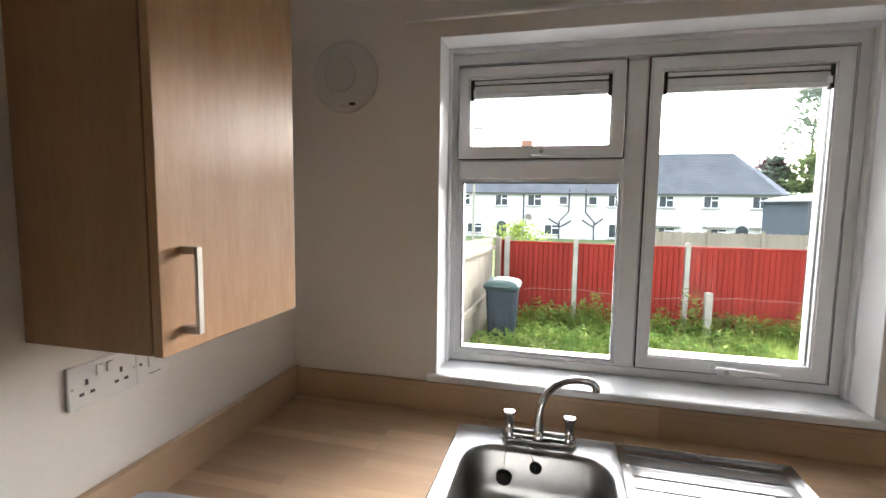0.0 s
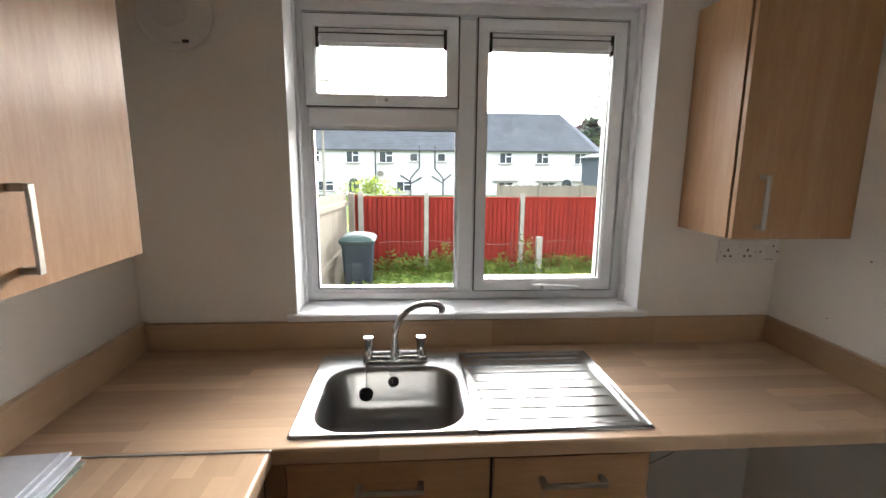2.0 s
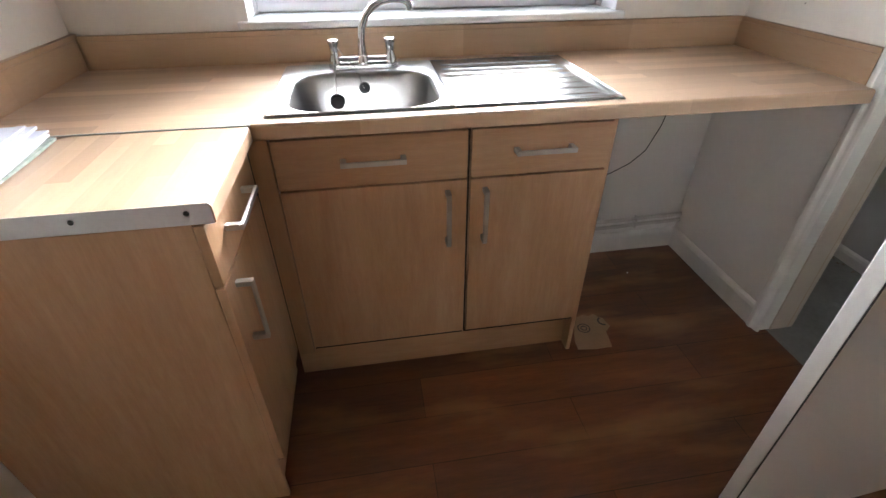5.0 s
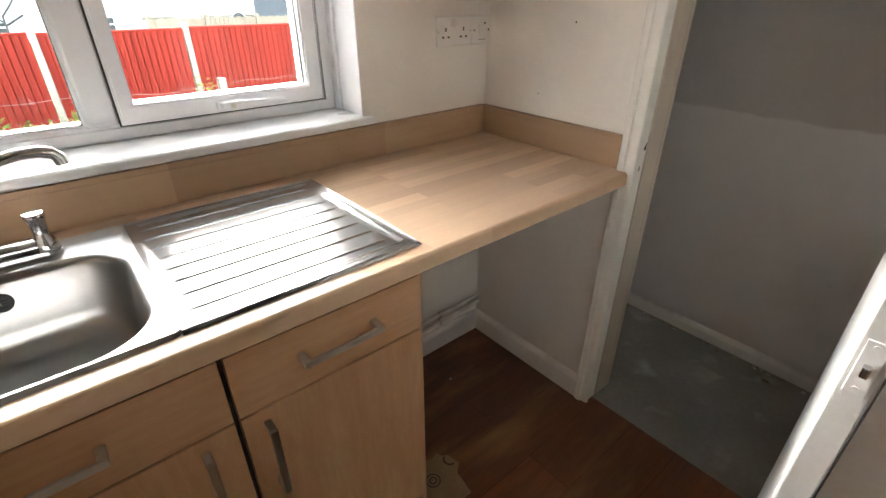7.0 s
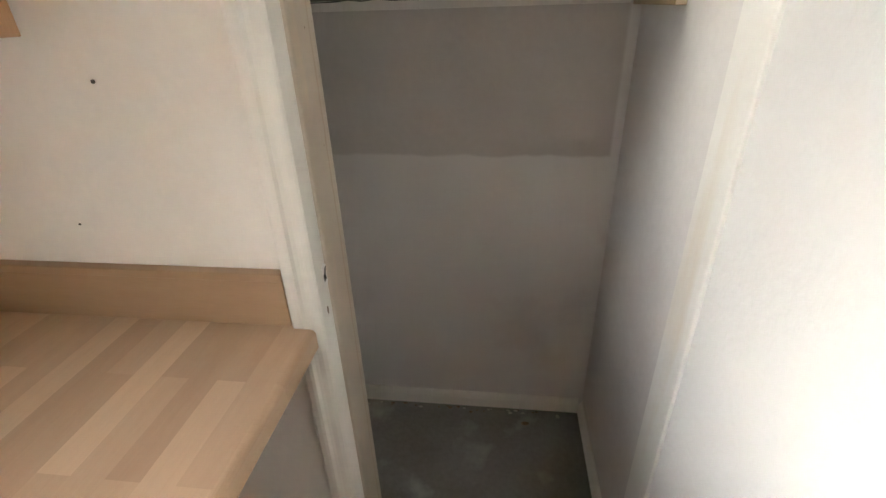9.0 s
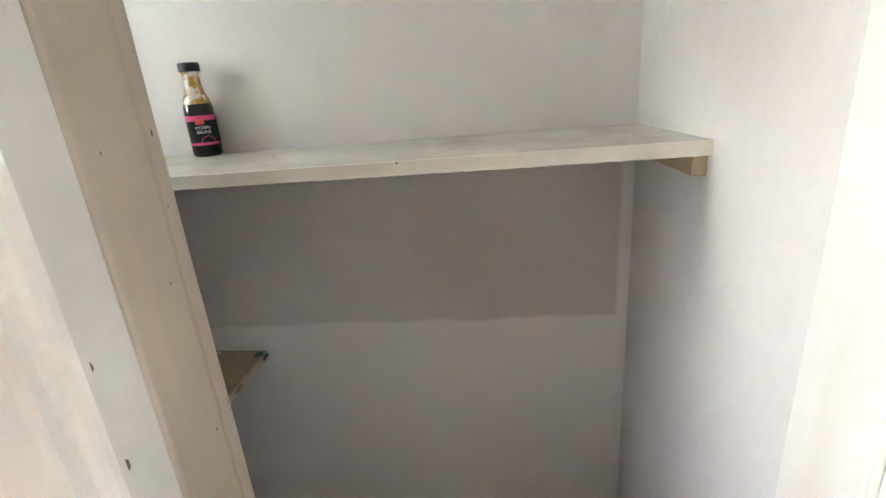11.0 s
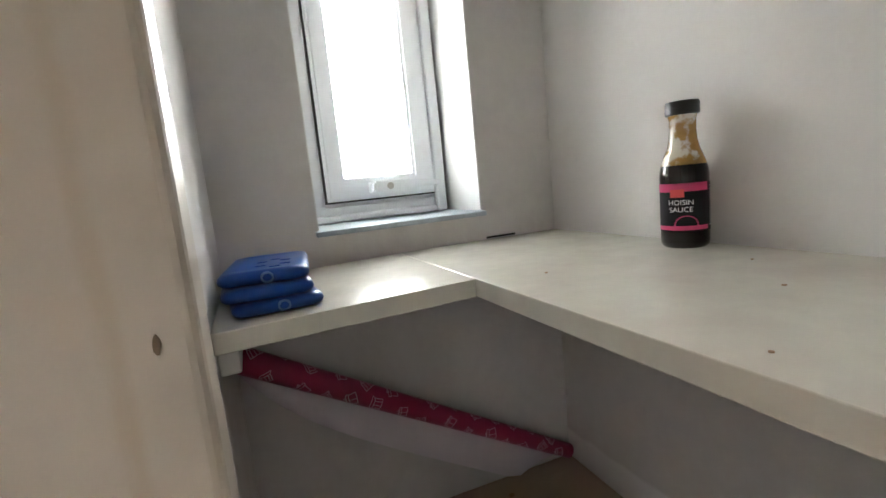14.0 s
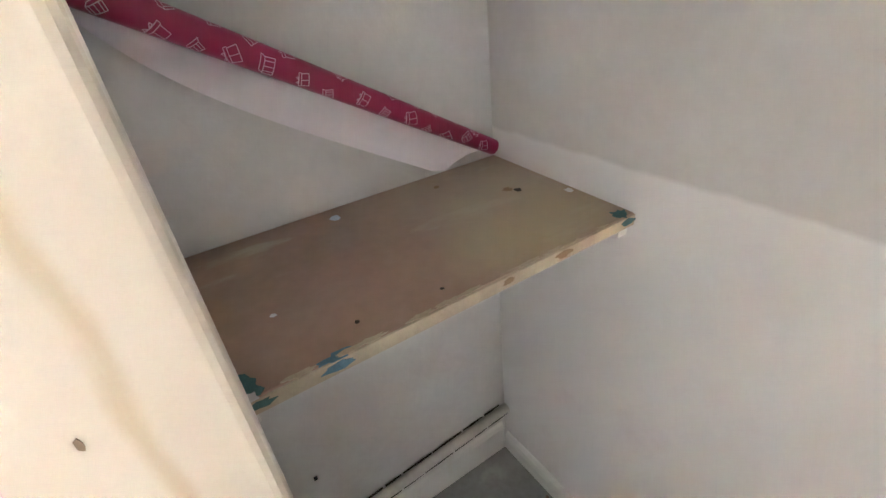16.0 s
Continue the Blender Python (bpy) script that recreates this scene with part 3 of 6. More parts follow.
win = tagged(thing("window_1", "white plastic kitchen window with one fixed and two opening lights", "window", (1.13, FR, WZ0)), kind="structure")
bars("window_frame", WX0, WX1, WZ0 + 0.002, WZ1, 0.05, FR, FR + 0.07, win, ws=(0.036, 0.048, 0.038, 0.056), bevel=0.008)
bm = B()
box(bm, 1.086, 1.152, FR + 0.001, FR + 0.069, WZ0 + 0.04, WZ1 - 0.056, 0.008)
part("mullion", bm, M_UPVC, win)
part("transom", box(B(), WX0 + 0.036, 1.086, FR + 0.0015, FR + 0.068, 1.668, 1.734, 0.008), M_UPVC, win)
sash = bars("top_sash", 0.553, 1.083, 1.737, 2.037, 0.04, FR - 0.012, FR + 0.055, win, "opening top-hung sash")
bars("side_sash", 1.155, 1.687, 1.062, 2.037, 0.04, FR - 0.012, FR + 0.055, win, "opening side-hung sash", ws=(0.037, 0.048, 0.046, 0.044))
bars("glazing_bead", 0.556, 1.086, 1.062, 1.668, 0.02, FR + 0.004, FR + 0.05, win, bevel=0.006, ws=(0.014, 0.006, 0.012, 0.012))
for x0, x1, z0, z1 in ((0.556, 1.086, 1.737, 2.037), (1.155, 1.687, 1.062, 2.037)):
    bars("gasket", x0 - 0.0035, x1 + 0.0035, z0 - 0.0035, z1 + 0.0035, 0.004, FR - 0.001, FR + 0.03, win, "thin dark rubber seal", bevel=0).data.materials[0] = M_BLACK
pane(0.59, 1.046, 1.774, 2.0, FR + 0.033, win)
pane(0.566, 1.082, 1.070, 1.660, FR + 0.046, win)
pane(1.19, 1.642, 1.104, 1.996, FR + 0.033, win)
for x0, x1, z0, z1 in ((0.568, 1.081, 1.072, 1.657), (0.592, 1.044, 1.776, 1.998), (1.191, 1.641, 1.107, 1.994)):
    bars("seal", x0, x1, z0, z1, 0.003, FR + 0.008, FR + 0.02, win, "thin dark rubber seal", bevel=0).data.materials[0] = M_BLACK
trickle(0.592, 1.044, 1.93, 1.995, FR + 0.004, win)
trickle(1.191, 1.641, 1.925, 1.992, FR + 0.004, win)
espag(0.815, 1.755, FR - 0.012, win, length=0.115)
espag(1.392, 1.082, FR - 0.012, win, length=0.165)
bm = B()
for a, c, z0, z1 in ((WX0, WX0 + 0.012, WZ0, WZ1), (WX1 - 0.012, WX1, WZ0, WZ1)):
    box(bm, a, c, FR - 0.03, FR - 0.0005, z0 + 0.002, z1 - 0.001, 0.003)
box(bm, WX0 + 0.0125, WX1 - 0.0125, FR - 0.03, FR - 0.0005, WZ1 - 0.014, WZ1 - 0.001, 0.003)
part("cover_strip", bm, M_UPVC, win)
bm = B()
box(bm, 0.488, 1.766, -0.022, -0.0005, 1.0, WZ0 + 0.0015, 0.008, 3)
box(bm, WX0 + 0.001, WX1 - 0.001, -0.004, FR, WZ0 - 0.012, WZ0 + 0.0015)
structure("window_sill", bm, M_SILL, "white glossy plastic window sill", "window sill")
# painted reveals
bm = B()
box(bm, WX0, WX0 + 0.002, 0.001, FR - 0.031, WZ0 + 0.002, WZ1), box(bm, WX1 - 0.002, WX1, 0.001, FR - 0.031, WZ0 + 0.002, WZ1), box(bm, WX0 + 0.0021, WX1 - 0.0021, 0.001, FR - 0.031, WZ1 - 0.002, WZ1)
structure("trim_window_reveal", bm, M_UPVC, "white plastic lining of the window reveal", "trim")

pw = tagged(thing("window_2", "narrow white plastic pantry window with a side handle", "window", (2.65, FR, PZ0)), kind="structure")
bars("window_frame", PX0, PX1, PZ0 + 0.002, PZ1, 0.04, FR, FR + 0.07, pw, ws=(0.041, 0.026, 0.037, 0.05), bevel=0.008)
bars("sash", 2.546, 2.766, 1.477, 2.04, 0.036, FR - 0.012, FR + 0.055, pw, "opening sash", ws=(0.036, 0.046, 0.042, 0.04))
bars("gasket", 2.5425, 2.7695, 1.4735, 2.0435, 0.004, FR - 0.001, FR + 0.03, pw, "thin dark rubber seal", bevel=0).data.materials[0] = M_BLACK
fp = tagged(pane(2.581, 2.721, 1.517, 2.002, FR + 0.02, pw), "obscured white-looking glass pane")
fp.data.materials[0] = M_FROST
fp.visible_shadow = True
trickle(2.583, 2.719, 1.91, 1.985, FR + 0.004, pw)
espag(2.643, 1.498, FR - 0.012, pw, length=0.125)
bm = B()
box(bm, PX0 - 0.004, PX1 + 0.004, -0.016, FR, PZ0 - 0.008, PZ0 + 0.001, 0.002)
structure("window_sill_pantry", bm, material("pale_blue_sill_paint", (0.50, 0.57, 0.62), 0.4, var=0.15, scale=14, bump=0.06), "narrow sill in chipped pale blue paint", "window sill")
box_bm = box(B(), PX1 - 0.03, PX1 - 0.008, FR - 0.016, FR, PZ0 + 0.002, PZ1 - 0.05, 0.004)
box(box_bm, PX0 + 0.012, PX1 - 0.031, FR - 0.016, FR, PZ0 + 0.002, PZ0 + 0.016, 0.004)
structure("trim_pantry_window", box_bm, M_UPVC, "white quadrant trim round the pantry window", "trim")
bm = B()
box(bm, PX1 - 0.002, PX1, -0.003, FR, PZ0 + 0.002, PZ1), box(bm, PX0, PX0 + 0.002, -0.003, FR, PZ0 + 0.002, PZ1)
structure("trim_pantry_reveal", bm, M_CEIL, "white painted reveal of the pantry window", "trim")


# ---- pantry doorway: lining, stops, architrave, door ----
def doorframe(name, bm, label):
    return structure(name, bm, M_GLOSS, label, "door frame")


bm = B()
doorframe("trim_lining_rebate", box(B(), W - 0.004, 2.299, -0.6028, -0.578, 0, 2.03, 0.002), "cream gloss rebate of the door lining"), box(bm, 2.289, XW + 0.044, -0.607, -0.5775, 0, 2.029, 0.004, 3)
structure("trim_lining_latch_side", bm, M_LINING, "cream gloss door lining with stop, chipped and stained", "door frame")
bm = B()
box(bm, W - 0.004, XW + 0.036, -1.222, -1.197, 0, 2.03, 0.002), box(bm, 2.283, XW + 0.0355, -1.1969, -1.185, 0, 2.016, 0.003)
doorframe("trim_lining_hinge_side", bm, "cream gloss door lining on the hinge side")
doorframe("trim_lining_head", box(B(), W - 0.004, XW + 0.036, -1.222, -0.578, 2.03, 2.055, 0.002), "cream gloss door lining head")


def architrave(y0, y1, z0, z1, s=1):
    """A moulded architrave board; s: the side of its thick edge."""
    ys = [y0 + (y1 - y0) * k for k in (0, 0, 0.12, 0.3, 0.42, 0.5, 0.62, 0.8, 0.94, 1, 1)]
    hs = [0, 0.017, 0.021, 0.022, 0.021, 0.0155, 0.013, 0.0125, 0.010, 0.006, 0]
    return prism(B(), [(W - h, y) for y, h in zip(ys, hs)], "z", z0, z1)


doorframe("trim_architrave_latch_side", architrave(-0.560, -0.608, 0, 2.08), "cream gloss moulded architrave, chipped near the latch")
doorframe("trim_architrave_hinge_side", architrave(-1.26, -1.20, 0, 2.08), "cream gloss moulded architrave on the hinge side")
bm = B()
box(bm, W - 0.018, W, -1.26, -0.56, 2.081, 2.135, 0.004)
doorframe("trim_architrave_head", bm, "cream gloss architrave over the pantry doorway")
keep = thing("latch_keep", "small chipped hole where the latch keep sat", "latch keep", (2.287, -0.604, 0.964))
part("plate", prism(B(), [(2.270, 0.945), (2.281, 0.941), (2.288, 0.949), (2.287, 0.964), (2.2885, 0.980), (2.282, 0.986), (2.273, 0.981), (2.275, 0.964)], "y", -0.6042, -0.6029), M_CEIL, keep, "pale chipped patch")
part("hole", prism(B(), [(2.275, 0.954), (2.284, 0.957), (2.282, 0.966), (2.2875, 0.978), (2.282, 0.976), (2.279, 0.969), (2.274, 0.966)], "y", -0.6050, -0.6043), M_DARK, keep, "dark ragged latch hole")
M_DENT = material("bare_wood_dent", (0.24, 0.17, 0.11), 0.8, var=0.2, scale=40)
g3 = random.Random(31)
for x, z, h in ((2.271, 0.903, 0.008), (2.247, 1.12, 0.007), (2.247, 1.155, 0.012), (2.248, 1.21, 0.006), (2.247, 1.30, 0.004), (2.249, 1.06, 0.004)):
    o = [(x + 0.0022 * math.cos(a) * g3.uniform(0.5, 1.2), z + h * math.sin(a) * g3.uniform(0.6, 1.2)) for a in [2 * math.pi * k / 9 for k in range(9)]]
    solid("chipped_paint", prism(B(), o, "y", -0.6042, -0.6029), M_DENT, "bare chip in the cream lining paint", "paint chip", "lining chips")
for x, z, q in ((2.362, 1.569, 0.0030), (2.3745, 1.457, 0.0032), (2.370, 1.392, 0.0014), (2.352, 1.158, 0.0024), (2.312, 1.447, 0.0016), (2.346, 1.325, 0.0016)):
    o = [(x + q * 0.42 * math.cos(a) * g3.uniform(0.6, 1.1), z + q * math.sin(a) * g3.uniform(0.7, 1.1)) for a in [2 * math.pi * k / 10 for k in range(10)]]
    solid("dent", prism(B(), o, "y", -0.6074, -0.6066), M_DENT, "small knocked dent in the lining paint", "dent", "lining dents")

door = tagged(thing("door_1", "white painted flush pantry door, standing wide open", "door", (2.238, -1.19, 0)), kind="structure")
part("leaf", box(B(), 1.602, 2.236, -1.2, -1.166, 0.008, 1.99, 0.003), material("white_door_paint", (0.73, 0.715, 0.685), 0.42, var=0.03, scale=2.5, fine=90, bump=0.06), door)
part("worn_arris", box(B(), 1.600, 1.603, -1.2015, -1.1995, 0.1, 1.9), M_DARK, door, "dark worn gap along the edge")
lat = part("latch_plate", box(B(), 1.6003, 1.6025, -1.193, -1.173, 0.955, 1.025, 0.0005), M_CEIL, door, "painted-over latch plate")
part("bolt", box(B(), 1.590, 1.6003, -1.187, -1.179, 0.983, 0.997, 0.002), M_CHROME, lat, "brass-coloured latch bolt")
for z in (0.962, 1.018):
    part("screw", cyl(B(), (1.5993, -1.183, z), (1.6004, -1.183, z), 0.0035, n=10), M_CEIL, lat)
hd = part("door_handle", box(B(), 1.645, 1.685, -1.206, -1.2, 0.92, 1.06, 0.003), M_HANDLE, door, "dull metal lever handle")
part("lever", tube(B(), [(1.665, -1.205, 1.01), (1.665, -1.24, 1.01), (1.672, -1.25, 1.01), (1.72, -1.252, 1.008), (1.77, -1.25, 1.006)], 0.008), M_HANDLE, hd, smooth=True)
for z in (0.22, 1.02, 1.78):
    hg = part("hinge", cyl(B(), (2.2405, -1.203, z - 0.04), (2.2405, -1.203, z + 0.04), 0.0055, n=12), M_GLOSS, door, "painted-over hinge", smooth=True)
door.matrix_basis = Matrix.Translation((2.238, -1.19, 0)) @ Matrix.Rotation(radians(3.6), 4, "Z")


# ---- kitchen units ----
def handle(p, q, out, parent):
    """A square D handle between two fixings, standing off by the vector out."""
    p, q, out = Vector(p), Vector(q), Vector(out)
    d = (q - p).normalized()
    h = 0.0065
    third = d.cross(out.normalized())

    def slab(a, c, u, hu, v, hv):
        bm2 = bmesh.new()
        vs = [bm2.verts.new(e + su * hu * u + sv * hv * v) for e in (a, c) for su, sv in ((-1, -1), (1, -1), (1, 1), (-1, 1))]
        for f in ((0, 1, 2, 3), (7, 6, 5, 4), (0, 4, 5, 1), (1, 5, 6, 2), (2, 6, 7, 3), (3, 7, 4, 0)):
            bm2.faces.new([vs[i] for i in f])
        bmesh.ops.bevel(bm2, geom=bm2.edges[:], offset=0.0012, segments=1, affect="EDGES")
        return bm2
    o = out.normalized()
    g = part("handle", slab(p + out - d * h, q + out + d * h, o, 0.0035, third, h), M_HANDLE, parent, "brushed nickel bar handle")
    for e in (p, q):
        part("post", slab(e, e + out * 0.9, d, h, third, h), M_HANDLE, g)
    return g


def front(name, x0, x1, y0, y1, z0, z1, parent, mat=None):
    return part(name, box(B(), x0, x1, y0, y1, z0, z1, 0.0016, 2), mat or M_BEECH, parent)


FY = -0.592
for x0, x1, hx, label in ((0.625, 1.102, 1.048, "wide"), (1.108, 1.4855, 1.149, "narrow")):
    u = thing("base_unit", "%s beech-effect base unit with one drawer over a door" % label, "kitchen unit", ((x0 + x1) / 2, -0.3, 0), "base units under the worktop")
    part("body", box(B(), x0 - 0.0005, x1 + 0.0005, FY + 0.021, -0.05, 0.15, 0.738), M_EDGE, u, "near-black body, shade of the front gaps in its colour")
    # Added strip: keeps the gap round the drawer front painted dark.
    part("drawer_gap_shade", box(B(), x0 - 0.0005, x1 + 0.0005, FY + 0.021, FY + 0.029, 0.7385, 0.861), M_EDGE, u, "added near-black strip for shade behind the drawer front")
    x0, x1 = x0 + 0.0013, x1 - 0.0013
    dr = front("drawer", x0, x1, FY, FY + 0.018, 0.726, 0.855, u, M_BEECH_X)
    c = (x0 + x1) / 2 + (0.003 if label == "narrow" else 0)
    handle((c - 0.073, FY, 0.797), (c + 0.073, FY, 0.797), (0, -0.030, 0), dr)
    d = front("door", x0, x1, FY, FY + 0.018, 0.176, 0.721, u)
    handle((hx, FY, 0.542), (hx, FY, 0.69), (0, -0.030, 0), d)
solid("end_panel", box(B(), 1.4885, 1.503, -0.574, -0.018, 0, 0.861, 0.001), M_BEECH, "beech-effect end panel closing the sink units", "end panel")
solid("corner_post", box(B(), 0.575, 0.6225, -0.588, -0.57, 0.15, 0.861, 0.001), M_BEECH_SHADED, "beech-effect filler post in the corner", "filler panel")
solid("plinth", box(B(), 0.56, 1.4875, -0.53, -0.512, 0, 0.149, 0.001), M_BEECH_X, "beech-effect plinth below the sink units", "plinth")
u = thing("base_unit", "beech-effect return unit with a drawer, standing against the wall", "kitchen unit", (0.3, -0.78, 0), "base units under the worktop")
part("body", box(B(), 0.004, 0.555, -0.943, -0.50, 0.15, 0.861), M_EDGE, u, "near-black body, shade of the front gaps in its colour")
part("side", box(B(), 0.004, 0.5555, -0.957, -0.9435, 0.0, 0.8605, 0.001), M_BEECH, u, "broad beech-effect end panel")
dr = front("drawer", 0.556, 0.574, -0.957, -0.5905, 0.7265, 0.857, u, M_BEECH)
handle((0.574, -0.862, 0.797), (0.574, -0.708, 0.797), (0.031, 0, 0), dr)
d = front("door", 0.556, 0.574, -0.957, -0.5905, 0.176, 0.7205, u)
handle((0.574, -0.90, 0.545), (0.574, -0.90, 0.69), (0.031, 0, 0), d)
part("plinth", box(B(), 0.52, 0.535, -0.9425, -0.513, 0, 0.149, 0.001), M_BEECH, u)


def wall_unit(name, label, base):
    return thing(name, label, "wall cabinet", base, "wall cabinets")


u = wall_unit("wall_cabinet", "beech-effect wall cabinet hung over the worktop return", (0.15, -0.66, 1.331))
part("body", box(B(), 0.001, 0.270, -0.851, -0.4665, 1.331, 2.045, 0.001), M_BEECH_SHADED, u)
part("shadow_gap", box(B(), 0.270, 0.2745, -0.848, -0.4695, 1.334, 2.042), M_EDGE, u, "near-black strip for shade behind the door")
d = front("door", 0.2745, 0.2925, -0.852, -0.4655, 1.3305, 2.0455, u)
handle((0.2925, -0.805, 1.3675), (0.2925, -0.805, 1.50), (0.031, 0, 0), d)
u = wall_unit("wall_cabinet", "beech-effect wall cabinet hung beside the window", (2.05, -0.13, 1.328))
part("body", box(B(), 1.858, W - 0.003, -0.253, -0.001, 1.328, 2.038, 0.001), M_BEECH, u)
part("shadow_gap", box(B(), 1.866, W - 0.006, -0.2575, -0.253, 1.331, 2.035), M_EDGE, u, "near-black strip for shade behind the door")
d = front("door", 1.863, W - 0.0025, -0.2755, -0.2575, 1.3275, 2.0385, u)
handle((1.932, -0.2755, 1.365), (1.932, -0.2755, 1.51), (0, -0.031, 0), d)

# ---- worktops and upstands ----
SX0, SX1, SY0, SY1 = 0.619, 1.519, -0.561, -0.081


def slab_profile(y_front, y_back, z0=0.862, z1=0.9, r=0.009):
    o = [(y_back, z0), (y_front + 0.003, z0), (y_front, z0 + 0.003)]
    for k in range(5):
        a = radians(180 - 90 * k / 4)
        o.append((y_front + r + r * math.cos(a), z1 - r + r * math.sin(a)))
    return o + [(y_back, z1)]


bm = B()
prism(bm, slab_profile(-0.6, -0.001), "x", 0.001, SX0 + 0.012)
prism(bm, slab_profile(-0.6, -0.561), "x", SX1 - 0.012, 2.2195)
box(bm, SX1 - 0.012, W - 0.001, -0.561, -0.001, 0.862, 0.9)
prism(bm, slab_profile(-0.6, SY0 + 0.012), "x", SX0 + 0.012, SX1 - 0.012)
box(bm, SX0 + 0.012, SX1 - 0.012, SY1 - 0.012, -0.001, 0.862, 0.9)
bmesh.ops.remove_doubles(bm, verts=bm.verts, dist=0.0002)
solid("worktop", bm, M_TOP, "beech block-pattern laminate worktop along the window wall", "worktop")
bm = B()
prism(bm, [(-(y), z) for y, z in slab_profile(-0.597, -0.001)], "y", -0.958, -0.6035)
solid("worktop", bm, M_TOP_Y, "short beech block-pattern worktop return with metal edging", "worktop")
solid("joint_strip", box(B(), 0.002, 0.598, -0.6045, -0.5985, 0.898, 0.9025, 0.0008), M_ALU, "thin aluminium joint strip between the worktops", "joint strip")
es = thing("edging_strip", "aluminium end strip screwed to the worktop return", "edging strip", (0.3, -0.96, 0.862))
part("strip", box(B(), 0.002, 0.5945, -0.9605, -0.9585, 0.8625, 0.9012, 0.0008), M_ALU, es)
for x in (0.385, 0.556, 0.2):
    part("screw", cyl(B(), (x, -0.9618, 0.885), (x, -0.9603, 0.885), 0.0045, n=10), M_DARK, es, "dark screw head")


def upstand(label, x0, x1, y0, y1, top, mat, lip):
    """An upstand board with a square lip along its top edge; lip: the way it stands proud."""
    u = thing("upstand", label, "upstand", ((x0 + x1) / 2, (y0 + y1) / 2, 0.9), "upstands")
    part("board", box(B(), x0, x1, y0, y1, 0.9002, top - 0.0145, 0.0012), mat, u)
    part("top_edge", box(B(), x0 - lip[0], x1 + lip[1], y0 - lip[2], y1, top - 0.0140, top, 0.0015), mat, u)
    return u


upstand("beech block-pattern upstand below the window", 0.0215, W - 0.0215, -0.0175, -0.001, 0.998, M_UPST, (0, 0, 0.0012))
upstand("beech block-pattern upstand along the side wall", 0.001, 0.0185, -0.95, -0.001, 1.003, M_UPST_Y, (0, 0.0012, 0))
upstand("short beech block-pattern upstand ending at the door frame", W - 0.0185, W - 0.001, -0.5585, -0.001, 0.996, M_UPST_Y, (0.0012, 0, 0))


# ---- sink ----
def rounded(x0, x1, y0, y1, r, n=16):
    """Points round a rounded rectangle, n to a corner."""
    out = []
    for cx, cy, a0 in ((x1 - r, y1 - r, 0), (x0 + r, y1 - r, 90), (x0 + r, y0 + r, 180), (x1 - r, y0 + r, 270)):
        for k in range(n):
            a = radians(a0 + 90 * k / (n - 1))
            out.append((cx + r * math.cos(a), cy + r * math.sin(a)))
    return out


def loft(bm, rings):
    vs = [[bm.verts.new(p) for p in r] for r in rings]
    for a, c in zip(vs, vs[1:]):
        for k in range(len(a)):
            bm.faces.new((a[k], a[(k + 1) % len(a)], c[(k + 1) % len(a)], c[k]))
    bm.faces.new(vs[-1])
    return vs


sink = thing("sink", "stainless steel inset sink with one bowl and a ribbed drainer", "sink", (1.07, -0.32, 0.9))
ZT, XM = 0.9045, 1.0745
bm = B()
rings = []
for x0, x1, y0, y1, r, z in ((SX0, XM, SY0, SY1, 0.012, 0.9003), (SX0 + 0.001, XM, SY0 + 0.001, SY1 - 0.001, 0.012, 0.9035), (SX0 + 0.006, XM, SY0 + 0.006, SY1 - 0.006, 0.012, 0.907),
                             (SX0 + 0.014, XM, SY0 + 0.010, SY1 - 0.012, 0.012, ZT), (0.655, 1.060, -0.548, -0.176, 0.105, ZT), (0.660, 1.056, -0.544, -0.180, 0.10, ZT - 0.001),
                             (0.665, 1.051, -0.539, -0.185, 0.095, ZT - 0.006), (0.669, 1.047, -0.535, -0.189, 0.09, ZT - 0.016), (0.677, 1.038, -0.527, -0.197, 0.085, 0.80), (0.683, 1.032, -0.521, -0.203, 0.085, 0.775),
                             (0.697, 1.018, -0.507, -0.217, 0.078, 0.758), (0.722, 0.993, -0.482, -0.242, 0.07, 0.752), (0.80, 0.915, -0.40, -0.32, 0.035, 0.7495), (0.83, 0.888, -0.392, -0.334, 0.027, 0.748)):
    rings.append([(x, y, z) for x, y in rounded(x0, x1, y0, y1, r)])
loft(bm, rings)
part("bowl", bm, M_BOWL, sink, smooth=True)
bm = B()
nx, ny = 70, 260
X = [XM + (SX1 - XM) * i / nx for i in range(nx + 1)]
Y = [SY0 + (SY1 - SY0) * j / ny for j in range(ny + 1)]


def drain_height(x, y):
    """The drainer's pressed relief: raised rim, sunk field, ribs."""
    ex, ey = SX1 - x, min(y - SY0, SY1 - y)
    e = min(ex, ey)
    z = ZT + (0.0025 * math.exp(-((e - 0.006) / 0.004) ** 2) if e < 0.02 else 0)
    if e < 0.003:
        z = 0.9003 + (z - 0.9003) * e / 0.003
    fx0, fx1, fy0, fy1 = 1.094, 1.487, -0.525, -0.108
    q = min(min(x - fx0, fx1 - x) * 1.2, y - fy0, fy1 - y)
    s = max(0.0, min(1.0, (q + 0.012) / 0.014))
    z -= 0.0035 * s
    if q > 0.004 and x < fx1 - 0.012:
        k = ((y - fy0) / 0.0521) % 1.0
        z += 0.0022 * math.exp(-((k - 0.5) / 0.05) ** 2) * min(1, (x - fx0) / 0.01) * min(1, max(0, (fx1 - 0.012 - x) / 0.012))
    return z


